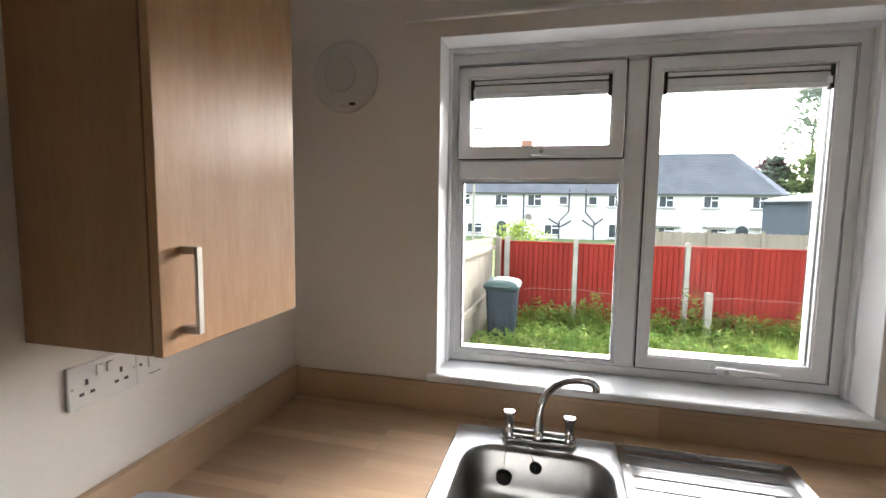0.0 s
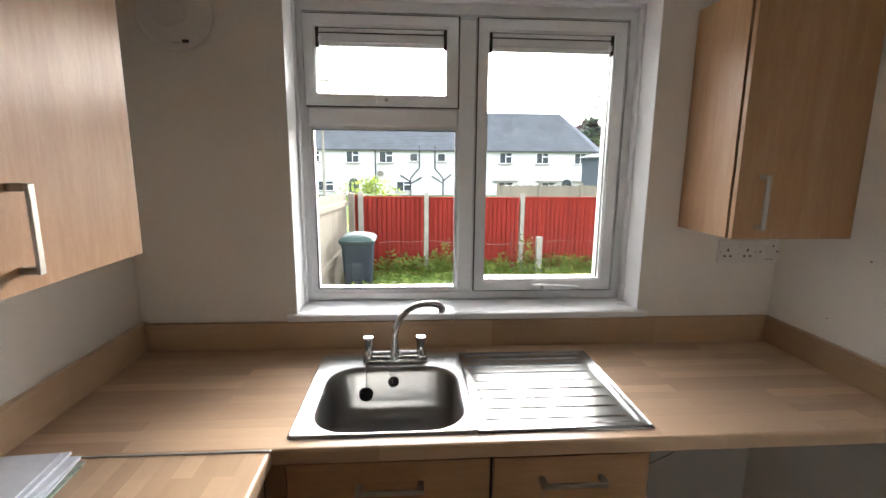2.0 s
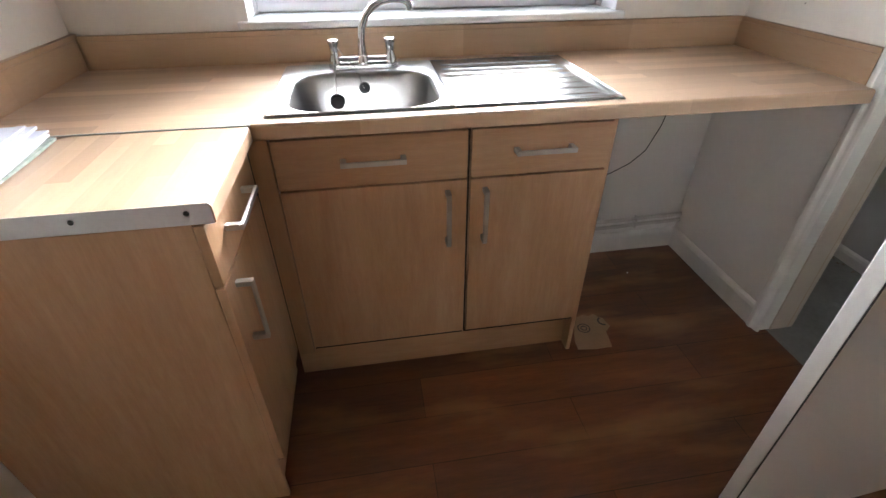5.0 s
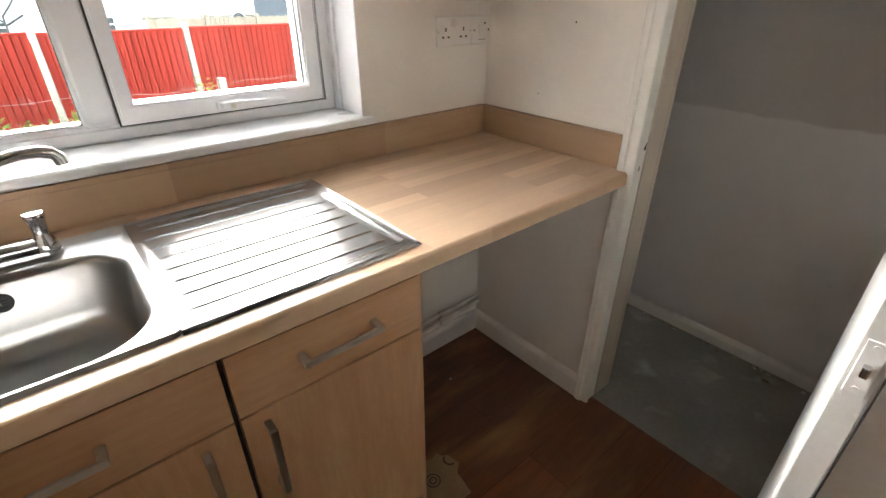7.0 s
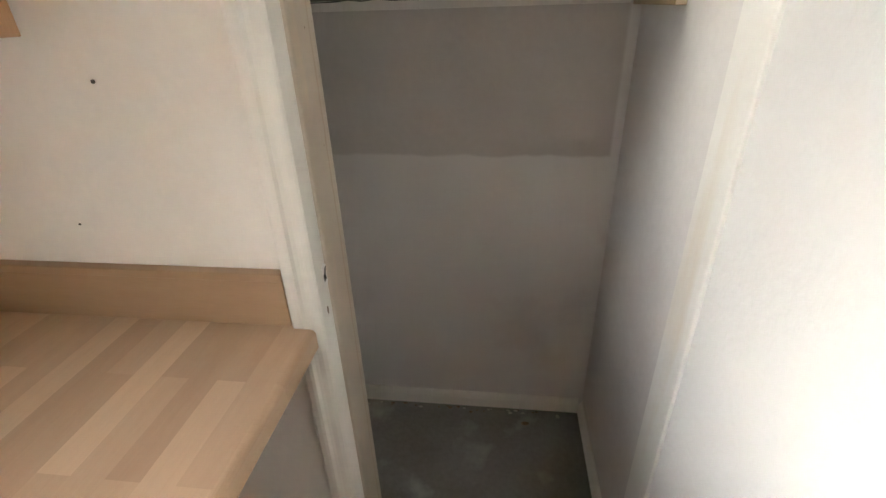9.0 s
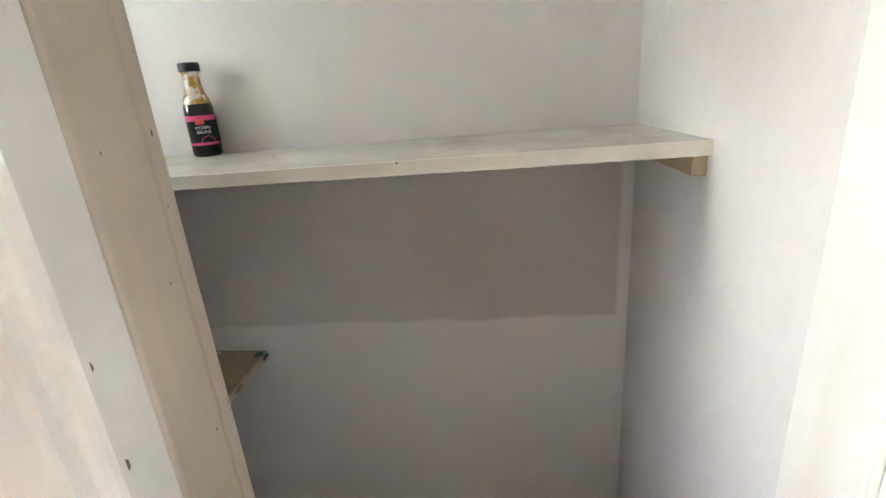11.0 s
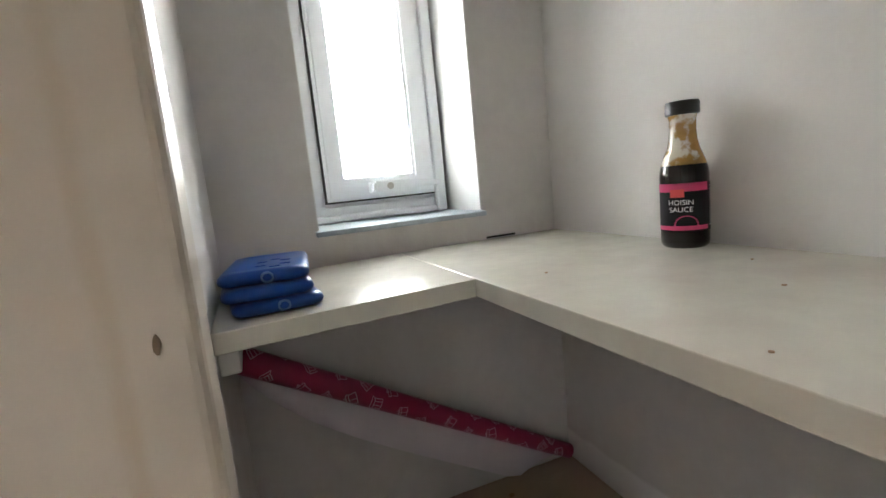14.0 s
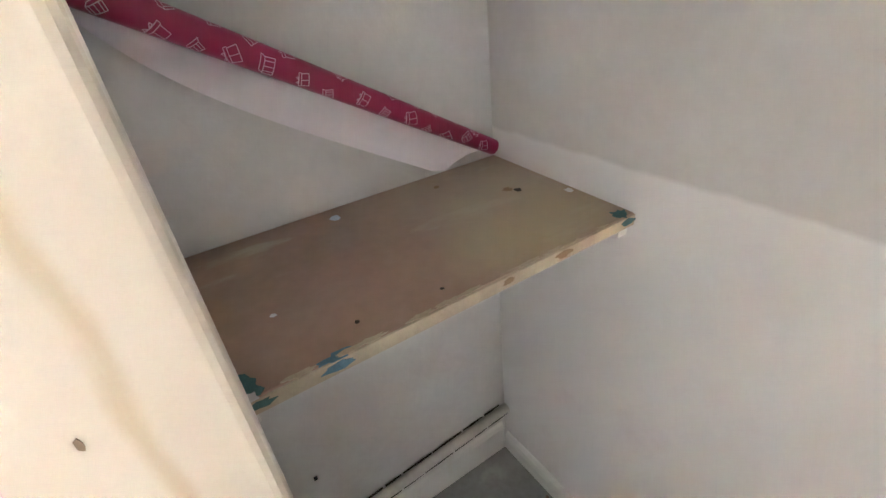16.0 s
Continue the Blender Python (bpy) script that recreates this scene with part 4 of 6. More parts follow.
vs = [[bm.verts.new((x, y, drain_height(x, y))) for y in Y] for x in X]
for i in range(nx):
    for j in range(ny):
        bm.faces.new((vs[i][j], vs[i + 1][j], vs[i + 1][j + 1], vs[i][j + 1]))
part("drainer", bm, M_STEEL, sink, smooth=True)
w = part("waste", lathe(B(), 0.859, -0.363, [(0.036, 0.7485), (0.036, 0.7515), (0.030, 0.753), (0.026, 0.7505), (0.012, 0.7505), (0.004, 0.7507)], 28), M_CHROME, sink, "chrome waste fitting", smooth=True)
for k in range(8):
    a = 2 * math.pi * k / 8
    part("hole", cyl(B(), (0.859 + 0.018 * math.cos(a), -0.363 + 0.018 * math.sin(a), 0.7506), (0.859 + 0.018 * math.cos(a), -0.363 + 0.018 * math.sin(a), 0.7512), 0.0052, n=8), M_DARK, w)
ov = part("overflow", cyl(B(), (0.858, -0.1905, 0.858), (0.858, -0.1975, 0.858), 0.0175, 0.0165, n=24), M_BLACK, sink, "black round overflow grille", smooth=True)
for k in range(3):
    part("bar", box(B(), 0.848, 0.868, -0.2, -0.1975, 0.851 + k * 0.006, 0.853 + k * 0.006, 0.0005), M_DARK, ov)
plug = part("plug", cyl(B(), (0.772, -0.1965, 0.823), (0.772, -0.210, 0.8205), 0.0225, 0.0205, n=24), M_BLACK, sink, "black rubber plug hanging on its chain", smooth=True)
part("chain", tube(B(), [(0.79, -0.15, 0.965), (0.81, -0.165, 0.935), (0.835, -0.18, 0.908), (0.848, -0.19, 0.885), (0.857, -0.2, 0.857)], 0.0012, 6), M_CHROME, plug, smooth=True)
part("chain", tube(B(), [(0.774, -0.158, 0.93), (0.773, -0.168, 0.915), (0.773, -0.180, 0.9065), (0.774, -0.186, 0.895), (0.7725, -0.200, 0.86), (0.772, -0.206, 0.836)], 0.0014, 6), M_CHROME, plug, smooth=True)

# ---- tap ----
tap = thing("mixer_tap", "chrome bridge mixer tap with a swan-neck spout", "tap", (0.861, -0.135, 0.905))
TY = -0.135
bm = B()
prism(bm, rounded(0.757, 0.967, TY - 0.026, TY + 0.026, 0.022, 8), "z", 0.905, 0.917)
bmesh.ops.bevel(bm, geom=[e for e in bm.edges if all(v.co.z > 0.916 for v in e.verts)], offset=0.004, segments=2, affect="EDGES")
cyl(bm, (0.785, TY, 0.925), (0.937, TY, 0.925), 0.0135, n=18)
part("bridge", bm, M_CHROME, tap, smooth=True)
for x in (0.777, 0.946):
    v = part("valve", lathe(B(), x, TY, [(0.019, 0.915), (0.0185, 0.930), (0.015, 0.938), (0.0125, 0.952), (0.0125, 0.956)], 24), M_CHROME, tap, smooth=True)
    bm = lathe(B(), x, TY, [(0.0130, 0.955), (0.0135, 0.962), (0.0145, 0.973), (0.0170, 0.977), (0.0172, 0.985), (0.0155, 0.988), (0.006, 0.989)], 24)
    part("tap_head", bm, M_CHROME, v, "fluted chrome tap head", smooth=True)
pts = []
A = (1.0, 0.22)
path = [(0, 0.915), (0, 0.95), (0.0, 0.985), (0.006, 1.02), (0.02, 1.05), (0.042, 1.072), (0.07, 1.085), (0.10, 1.09), (0.13, 1.088), (0.150, 1.081), (0.158, 1.071), (0.160, 1.058)]
nrm = math.hypot(*A)
for d, z in path:
    pts.append((0.861 + A[0] / nrm * d, TY + A[1] / nrm * d, z))
bm = tube(B(), pts, [0.0155, 0.0135, 0.0115, 0.011, 0.0108, 0.0105, 0.0105, 0.0105, 0.0108, 0.0115, 0.012, 0.012], 18)
sp = part("spout", bm, M_CHROME, tap, smooth=True)
part("collar", lathe(B(), 0.861, TY, [(0.02, 0.915), (0.02, 0.93), (0.0165, 0.936), (0.0165, 0.944)], 24), M_CHROME, tap, smooth=True)


# ---- sockets ----
def socket(name, m, gangs, label):
    """A wall socket, drawn round its own middle, facing -y; then turned into place."""
    w = 0.146 if gangs == 2 else 0.086
    s = thing(name, label, "socket", (0, 0, 0), "wall sockets")
    part("plate", box(B(), -w / 2, w / 2, -0.009, 0, -0.043, 0.043, 0.003, 2), M_SOCKET, s, smooth=False)
    if gangs == 2:
        for c in (-0.037, 0.037):
            for dx, dz, bw, bh in ((0, 0.006, 0.003, 0.0055), (-0.011, -0.016, 0.0045, 0.003), (0.011, -0.016, 0.0045, 0.003)):
                part("pin_hole", box(B(), c + dx - bw, c + dx + bw, -0.0096, -0.0088, dz - bh, dz + bh), M_PIN, s)
        for c in (-0.011, 0.011):
            part("rocker", box(B(), c - 0.007, c + 0.007, -0.0135, -0.0085, 0.012, 0.034, 0.002), M_SOCKET, s)
        for c in (-0.066, 0.066):
            part("screw", cyl(B(), (c, -0.0096, 0), (c, -0.0088, 0), 0.003, n=10), M_HANDLE, s)
    else:
        part("rocker", box(B(), -0.014, 0.004, -0.0135, -0.0085, -0.013, 0.018, 0.002), M_SOCKET, s)
        for c, dz in ((-0.032, 0), (0.032, 0), (0.015, 0.02)):
            part("screw", cyl(B(), (c, -0.0096, dz), (c, -0.0088, dz), 0.0035, n=10), M_PIN, s)
        part("fuse_slot", box(B(), -0.012, 0.02, -0.0096, -0.0088, -0.029, -0.0275), M_PIN, s)
    s.matrix_basis = m
    return s


socket("double_socket", pose(0.0, -0.718, 1.219, 0, 0, 90), 2, "white double socket beneath the wall cabinet")
socket("fused_switch", pose(0.0, -0.602, 1.219, 0, 0, 90), 1, "white fused switch beside the double socket")
socket("double_socket", pose(2.088, 0, 1.238), 2, "white double socket below the corner wall cabinet")
socket("fused_switch", pose(2.205, 0, 1.238), 1, "white fused switch in the corner of the wall")

# ---- small marks on the walls ----
vc = thing("vent_cover", "painted-over round blanking cover on the wall", "vent cover", (0.226, 0, 1.97))
M_COVER = material("grey_white_cover", (0.70, 0.69, 0.67), 0.45, var=0.05, scale=9, fine=60, bump=0.02)


def disc(cx, cz, y, prof):
    """A round cover standing off the wall, turned from (radius, depth) steps."""
    bm = B()
    loft(bm, [[(cx + r * math.cos(2 * math.pi * k / 56), y - d, cz + r * math.sin(2 * math.pi * k / 56)) for k in range(56)] for r, d in prof])
    return bm


part("disc", disc(0.204, 1.988, 0, ((0.113, 0.0), (0.113, 0.010), (0.110, 0.0135), (0.104, 0.0145), (0.02, 0.0145))), M_COVER, vc, smooth=True)
part("ring", disc(0.188, 1.995, -0.0145, ((0.056, 0.0), (0.0555, 0.003), (0.053, 0.0042), (0.050, 0.0030), (0.048, 0.0022), (0.01, 0.0022))), M_COVER, vc, smooth=True)
part("label_grey", box(B(), 0.222, 0.242, -0.0152, -0.0143, 1.896, 1.906), M_DARK, vc, "small dark printed label")
part("label_pale", box(B(), 0.19, 0.215, -0.0152, -0.0143, 1.894, 1.899), M_HANDLE, vc, "small worn label")
for p, r in (((W - 0.0006, -0.350, 1.272), 0.0045), ((W - 0.0006, -0.240, 1.064), 0.003), ((W - 0.0006, -0.2, 1.41), 0.002)):
    solid("nail_head", cyl(B(), p, (p[0] - 0.0015, p[1], p[2]), r * 0.6, n=10), M_PIN, "small dark nail in the cream wall", "nail", "nails in the wall")
solid("filled_hole", cyl(B(), (1.90, 0, 1.165), (1.90, -0.002, 1.165), 0.011, 0.008, n=16), M_CEIL, "white filler patch on the wall by the window", "filler patch")

# ---- loose things in the kitchen ----
rnd = random.Random(4)


def sheet(name, label, cx, cy, z, w, h, t, turn, mat, lift=0.0, category="letter", tx=0.0):
    """A letter or folded sheet with a soft curl, lying at height z."""
    bm = B()
    n = 8
    top, bot = [], []
    for i in range(n + 1):
        for j in range(n + 1):
            u, v = i / n - 0.5, j / n - 0.5
            x, y = u * w, v * h
            c, s = math.cos(turn), math.sin(turn)
            zz = z + lift * max(0, u + 0.1) ** 2 * 3 + 0.0015 * math.sin(7 * u + 5 * v + cx * 50) + tx * (cx + c * x - s * y)
            p = (cx + c * x - s * y, cy + s * x + c * y, zz)
            bot.append(bm.verts.new(p)), top.append(bm.verts.new((p[0], p[1], p[2] + t)))
    k = n + 1
    for i in range(n):
        for j in range(n):
            a = [i * k + j, (i + 1) * k + j, (i + 1) * k + j + 1, i * k + j + 1]
            bm.faces.new([top[q] for q in a]), bm.faces.new([bot[q] for q in a[::-1]])
    rim = [i * k for i in range(n)] + [n * k + j for j in range(n)] + [i * k + n for i in range(n, 0, -1)] + [j for j in range(n, 0, -1)]
    for a, c in zip(rim, rim[1:] + rim[:1]):
        bm.faces.new((bot[a], bot[c], top[c], top[a]))
    return solid(name, bm, mat, label, category, "pile of post", smooth=True)


mag = material("printed_leaflet", (0.45, 0.47, 0.44), 0.35, var=0.3, scale=25, fine=60, tint=(0.12, 0.20, 0.13))
z = 0.9035
for i, (w, h, t, mat_, label) in enumerate(((0.20, 0.27, 0.005, mag, "glossy printed leaflet at the bottom of the pile"), (0.20, 0.26, 0.004, M_PAPER, "crumpled white letter on the worktop return"),
                                            (0.19, 0.25, 0.006, M_PAPER, "folded white letters in the pile of post"), (0.20, 0.26, 0.004, M_PAPER, "crumpled white letter on the worktop return"),
                                            (0.19, 0.24, 0.006, M_PAPER, "white envelopes in the pile of post"), (0.18, 0.24, 0.004, M_PAPER, "white letter on top of the pile of post"))):
    sheet("letter", label, 0.124 - 0.003 * i, -0.783 + 0.008 * math.sin(i * 2.1), z, w + 0.004, h + 0.03, t, 0.06 + 0.07 * math.sin(i * 1.7), mat_, lift=0.0005 * i)
    z += t + 0.0016
bm = B()
o = [(1.585, -0.428), (1.62, -0.415), (1.64, -0.425), (1.665, -0.417), (1.675, -0.437), (1.69, -0.445), (1.695, -0.47), (1.70, -0.49), (1.672, -0.515), (1.668, -0.54), (1.66, -0.59), (1.60, -0.592), (1.533, -0.584), (1.538, -0.54), (1.56, -0.48)]
prism(bm, o, "z", 0.0005, 0.0045)
cb = thing("cardboard_scrap", "torn piece of brown printed cardboard on the floor", "cardboard", (1.61, -0.5, 0))
part("board", bm, M_CARD, cb)
for cx, cy, r in ((1.595, -0.487, 0.024), (1.595, -0.487, 0.013)):
    bm = B()
    ri = [[(cx + q * math.cos(2 * math.pi * k / 24), cy + q * math.sin(2 * math.pi * k / 24)) for k in range(24)] for q in (r, r - 0.004)]
    for z0 in (0.0047,):
        a, c = [bm.verts.new((*p, z0)) for p in ri[0]], [bm.verts.new((*p, z0)) for p in ri[1]]
        for k in range(24):
            bm.faces.new((a[k], a[(k + 1) % 24], c[(k + 1) % 24], c[k]))
    part("printed_ring", bm, M_INK, cb, "dark printed ring")
bm = B()
for k in range(9):
    a = radians(120 + 18 * k)
    box(bm, 1.685 + 0.02 * math.cos(a) - 0.003, 1.685 + 0.02 * math.cos(a) + 0.003, -0.462 + 0.02 * math.sin(a) - 0.003, -0.462 + 0.02 * math.sin(a) + 0.003, 0.0046, 0.0049)
part("printed_arc", bm, M_INK, cb, "dark printed arc")
solid("dust_speck", box(B(), 1.925, 1.931, -0.19, -0.185, 0.0003, 0.003, 0.001), M_WHITE, "white speck on the dark floor", "speck")

# ---- pantry shelves ----
ZS = 1.3835
s1 = thing("pantry_shelf", "cream gloss painted shelf board along the rear wall", "shelf", (2.78, -0.6, ZS - 0.026), "pantry shelves")
part("board", box(B(), 2.630, XB - 0.001, YR + 0.001, -0.006, ZS - 0.0215, ZS, 0.0012), M_SHELF, s1)
part("batten", box(B(), 2.64, XB - 0.001, YR + 0.001, YR + 0.022, ZS - 0.05, ZS - 0.0222, 0.002), material("bare_batten", (0.52, 0.40, 0.25), 0.6, var=0.15, scale=12, stretch=(0.3, 1, 1)), s1, "bare timber support batten")
part("rear_batten", box(B(), XB - 0.02, XB - 0.001, YR + 0.03, -0.03, ZS - 0.046, ZS - 0.0222, 0.002), M_GLOSS, s1)
bm = B()
for q in range(9):
    y0 = -1.02 + 0.075 * q
    tube(bm, [(XB - 0.0225, y0, ZS - 0.0232 - 0.0025 * math.sin(q * 1.7)), (XB - 0.0225, y0 + 0.04, ZS - 0.0245), (XB - 0.0225, y0 + 0.078, ZS - 0.0232 - 0.0025 * math.sin(q * 1.7 + 1.7))], [0.0008, 0.0016, 0.0008], 6)
part("gap", bm, M_DARK, s1, "dark open joint above the rear batten")
part("chip", box(B(), 2.6290, 2.6305, -0.7765, -0.7735, ZS - 0.0035, ZS - 0.0015), M_DARK, s1, "dark chip in the edge")
s2 = thing("pantry_shelf", "cream gloss painted shelf board under the pantry window", "shelf", (2.48, -0.15, ZS - 0.027), "pantry shelves")
part("board", box(B(), XW + 0.0145, 2.6295, -0.294, -0.006, ZS - 0.0215, ZS - 0.0002, 0.0012), M_SHELF, s2)
part("batten", box(B(), XW + 0.0145, XW + 0.034, -0.27, -0.006, ZS - 0.051, ZS - 0.0222, 0.002), M_GLOSS, s2, "painted support batten")
s2.matrix_basis = Matrix.Translation((2.48, -0.15, ZS - 0.0298)) @ Matrix.Rotation(radians(-1.1), 4, "Y")      # its free end has dropped a little
for x, y, r in ((2.66, -0.598, 0.0016), (2.80, -0.52, 0.002), (2.70, -0.33, 0.0018), (2.88, -0.44, 0.0015), (2.73, -0.85, 0.002)):
    solid("paint_fleck", cyl(B(), (x, y, ZS), (x, y, ZS + 0.0008), r, n=8), M_CARD, "brown fleck on the cream shelf", "fleck", "flecks on the shelf")
solid("wall_mark", box(B(), 2.418, 2.426, -0.0062, -0.0038, 0.311, 0.322, 0.001), M_DARK, "small dark mark on the pantry wall", "wall mark")
solid("wall_crack", box(B(), 2.80, 2.86, -0.0062, -0.0035, ZS + 0.001, ZS + 0.0045), M_DARK, "dark crack where the shelf meets the wall", "crack")
g7 = random.Random(23)
tab = [(XB - 0.028, -0.02, ZS - 0.02), (XB - 0.03, -0.05, ZS - 0.021), (XB - 0.032, -0.085, ZS - 0.02)]
bm = B()
ta = [bm.verts.new(q) for q in tab] + [bm.verts.new((XB - 0.029, -0.068, ZS - 0.038)), bm.verts.new((XB - 0.030, -0.048, ZS - 0.047))]
tb = [bm.verts.new(v.co + Vector((0.0008, 0, 0))) for v in ta]
bm.faces.new(ta), bm.faces.new(tb[::-1])
for q in range(5):
    bm.faces.new((ta[q], tb[q], tb[(q + 1) % 5], ta[(q + 1) % 5]))
part("torn_lining", bm, M_WRAPBACK, s1, "torn flap of old lining paper")
M_CRUMB = material("plaster_crumbs", (0.30, 0.20, 0.13), 0.9, var=0.3, scale=40, bump=0.1)
M_DUST = material("pale_plaster_crumbs", (0.60, 0.56, 0.48), 0.9, var=0.2, scale=40, bump=0.1)


def crumb(x, y, r, mat, label):
    """A low ragged crumb of plaster lying on the concrete."""
    q = [(x + r * g7.uniform(0.6, 1.1) * math.cos(a), y + 1.8 * r * g7.uniform(0.6, 1.1) * math.sin(a)) for a in [2 * math.pi * v / 7 for v in range(7)]]
    return solid("plaster_crumb", prism(B(), q, "z", -0.003, -0.003 + 0.5 * r), mat, label, "crumb", "crumbs on the pantry floor")


for q in range(34):
    crumb(XB - 0.022 - 0.022 * g7.random() ** 2, -0.12 - 1.05 * g7.random(), g7.uniform(0.002, 0.0055), M_CRUMB if q % 3 else M_DUST, "brown plaster crumb along the pantry skirting" if q % 3 else "pale plaster crumb along the pantry skirting")
crumb(2.872, -0.997, 0.009, M_CRUMB, "rust-brown lump lying on the pantry concrete")
ZL = 0.904
M_FLAKE = stained(material("flaking_cream_edge", (0.60, 0.49, 0.35), 0.6, var=0.12, scale=14, bump=0.1), (0.46, 0.33, 0.23), 16, 0.52, 0.7)
ls = thing("low_shelf", "worn brown painted lower shelf with chipped front edge", "shelf", (2.65, -0.17, ZL - 0.02))
M_LOW = tinged(tinged(M_LOW, (2.86, -0.16, ZL), 0.04, 0.30, (0.42, 0.34, 0.25), 0.7), (2.80, -0.27, ZL), 0.02, 0.17, (0.47, 0.41, 0.22), 0.6)
part("board", box(B(), XW + 0.016, XB - 0.002, -0.338, -0.006, ZL - 0.02, ZL, 0.002), M_LOW, ls)
part("front_edge", box(B(), XW + 0.03, XB - 0.004, -0.3415, -0.3385, ZL - 0.019, ZL - 0.0005, 0.001), M_FLAKE, ls, "flaking cream front edge")


def blotch(cx, cy, r, z, seed, sx=1.0, sy=1.0):
    g = random.Random(seed)
    pts = []
    for k in range(18):
        a = 2 * math.pi * k / 18
        q = r * (0.55 + 0.6 * g.random())
        pts.append((cx + sx * q * math.cos(a), min(-0.008, max(-0.3425, cy + sy * q * math.sin(a)))))
    return prism(B(), pts, "z", z, z + 0.0006)


part("bare_patch", blotch(2.374, -0.322, 0.030, ZL + 0.0002, 3, 0.7, 0.9), M_TEAL, ls, "chip showing old teal paint")
part("bare_patch", blotch(2.470, -0.337, 0.020, ZL + 0.0002, 5, 1.1, 0.4), M_BLUECHIP, ls, "chip showing old blue paint")
part("bare_patch", blotch(2.93, -0.328, 0.02, ZL + 0.0002, 8, 0.8, 0.7), M_TEAL, ls, "chip showing old teal paint")
for x, w_, m_, sd_ in ((2.386, 0.016, M_TEAL, 2), (2.468, 0.024, M_BLUECHIP, 4), (2.932, 0.018, M_TEAL, 6), (2.70, 0.012, M_CARD, 7), (2.80, 0.02, M_CARD, 9)):
    g = random.Random(sd_)
    o = [(x + w_ * math.cos(a) * g.uniform(0.5, 1.1), ZL - 0.008 + 0.009 * math.sin(a) * g.uniform(0.4, 0.8)) for a in [2 * math.pi * k / 14 for k in range(14)]]
    part("edge_chip", prism(B(), o, "y", -0.3422, -0.3413), m_, ls)
for k in range(11):
    x = 2.43 + 0.045 * k + 0.012 * math.sin(k * 2.3)
    part("edge_flake", blotch(x, -0.3365, 0.016, ZL + 0.0005, 60 + k, 1.3, 0.28), M_FLAKE, ls)
part("white_drip", blotch(2.378, -0.338, 0.009, ZL + 0.0009, 11), M_WHITE, ls)
for x, y, r, m_ in ((2.435, -0.226, 0.0025, M_WHITE), (2.936, -0.22, 0.005, M_WHITE), (2.591, -0.044, 0.006, M_PAPER), (2.777, -0.058, 0.004, M_CARD), (2.863, -0.15, 0.006, M_CARD), (2.875, -0.163, 0.005, M_INK), (2.51, -0.3, 0.002, M_INK), (2.62, -0.31, 0.002, M_INK)):
    part("fleck", blotch(x, y, r * 1.6, ZL + 0.0003, int(x * 1000)), m_, ls)
part("support", box(B(), XB - 0.022, XB - 0.001, -0.33, -0.01, ZL - 0.042, ZL - 0.0205, 0.002), M_GLOSS, ls, "painted support batten")
part("support", box(B(), XW + 0.0145, XW + 0.040, -0.33, -0.01, ZL - 0.042, ZL - 0.0205, 0.002), M_GLOSS, ls, "painted support batten")

ls.matrix_basis = Matrix.Translation((2.65, -0.17, ZL - 0.017)) @ Matrix.Rotation(radians(1.5), 4, "X") @ Matrix.Rotation(radians(0.7), 4, "Y")      # sags a little to the front

# ---- things on the shelves ----
roll = thing("gift_wrap_roll", "crimson gift wrap roll propped slantwise on the lower shelf", "gift wrap", (2.92, -0.04, ZL))
P0, P1 = Vector((2.358, -0.042, 1.273)), Vector((2.928, -0.034, 0.936))
ax = (P1 - P0).normalized()
sd = ax.cross(Vector((0, 1, 0))).normalized()
up_ = sd.cross(ax)
L = (P1 - P0).length
RR = 0.0175


def roll_radius(q):
    """The roll is wound loose at one end and tight at the other."""
    return 0.0205 - 0.0058 * q / L


bm = tube(B(), [P0.lerp(P1, k / 14) for k in range(15)], [roll_radius(L * k / 14) for k in range(15)], 24)
part("roll", bm, M_WRAP, roll, smooth=True)
bm = B()
g6 = random.Random(7)


def on_roll(s, a):
    return P0 + ax * s + (roll_radius(s) + 0.0005) * (math.cos(a) * sd + math.sin(a) * up_)


def outline(s, a, h, tw, kind):
    """Strokes of one printed parcel: box, lid, ribbon, bow."""
    w_, hb = h, h * 0.8
    strokes = [[(-w_, -hb), (w_, -hb), (w_, hb * 0.5), (-w_, hb * 0.5), (-w_, -hb)], [(0, -hb), (0, hb * 0.5)]]
    strokes.append([(-w_ * 1.15, hb * 0.5), (w_ * 1.15, hb * 0.5), (w_ * 1.15, hb), (-w_ * 1.15, hb), (-w_ * 1.15, hb * 0.5)] if kind else [(-w_, hb * 0.5), (-w_ * 0.5, hb * 1.1), (w_ * 1.3, hb * 1.1), (w_, hb * 0.5)])
    if kind:
        strokes.append([(0, hb), (-w_ * 0.5, hb * 1.5), (-w_ * 0.6, hb * 1.15), (0, hb), (w_ * 0.5, hb * 1.5), (w_ * 0.6, hb * 1.15), (0, hb)])
    else:
        strokes += [[(-w_ * 0.6, -hb), (-w_ * 0.6, hb * 0.5)], [(w_ * 0.6, -hb), (w_ * 0.6, hb * 0.5)]]
    c, q = math.cos(tw), math.sin(tw)
    return [[(s + c * u - q * v, a + (q * u + c * v) / RR) for u, v in st] for st in strokes]


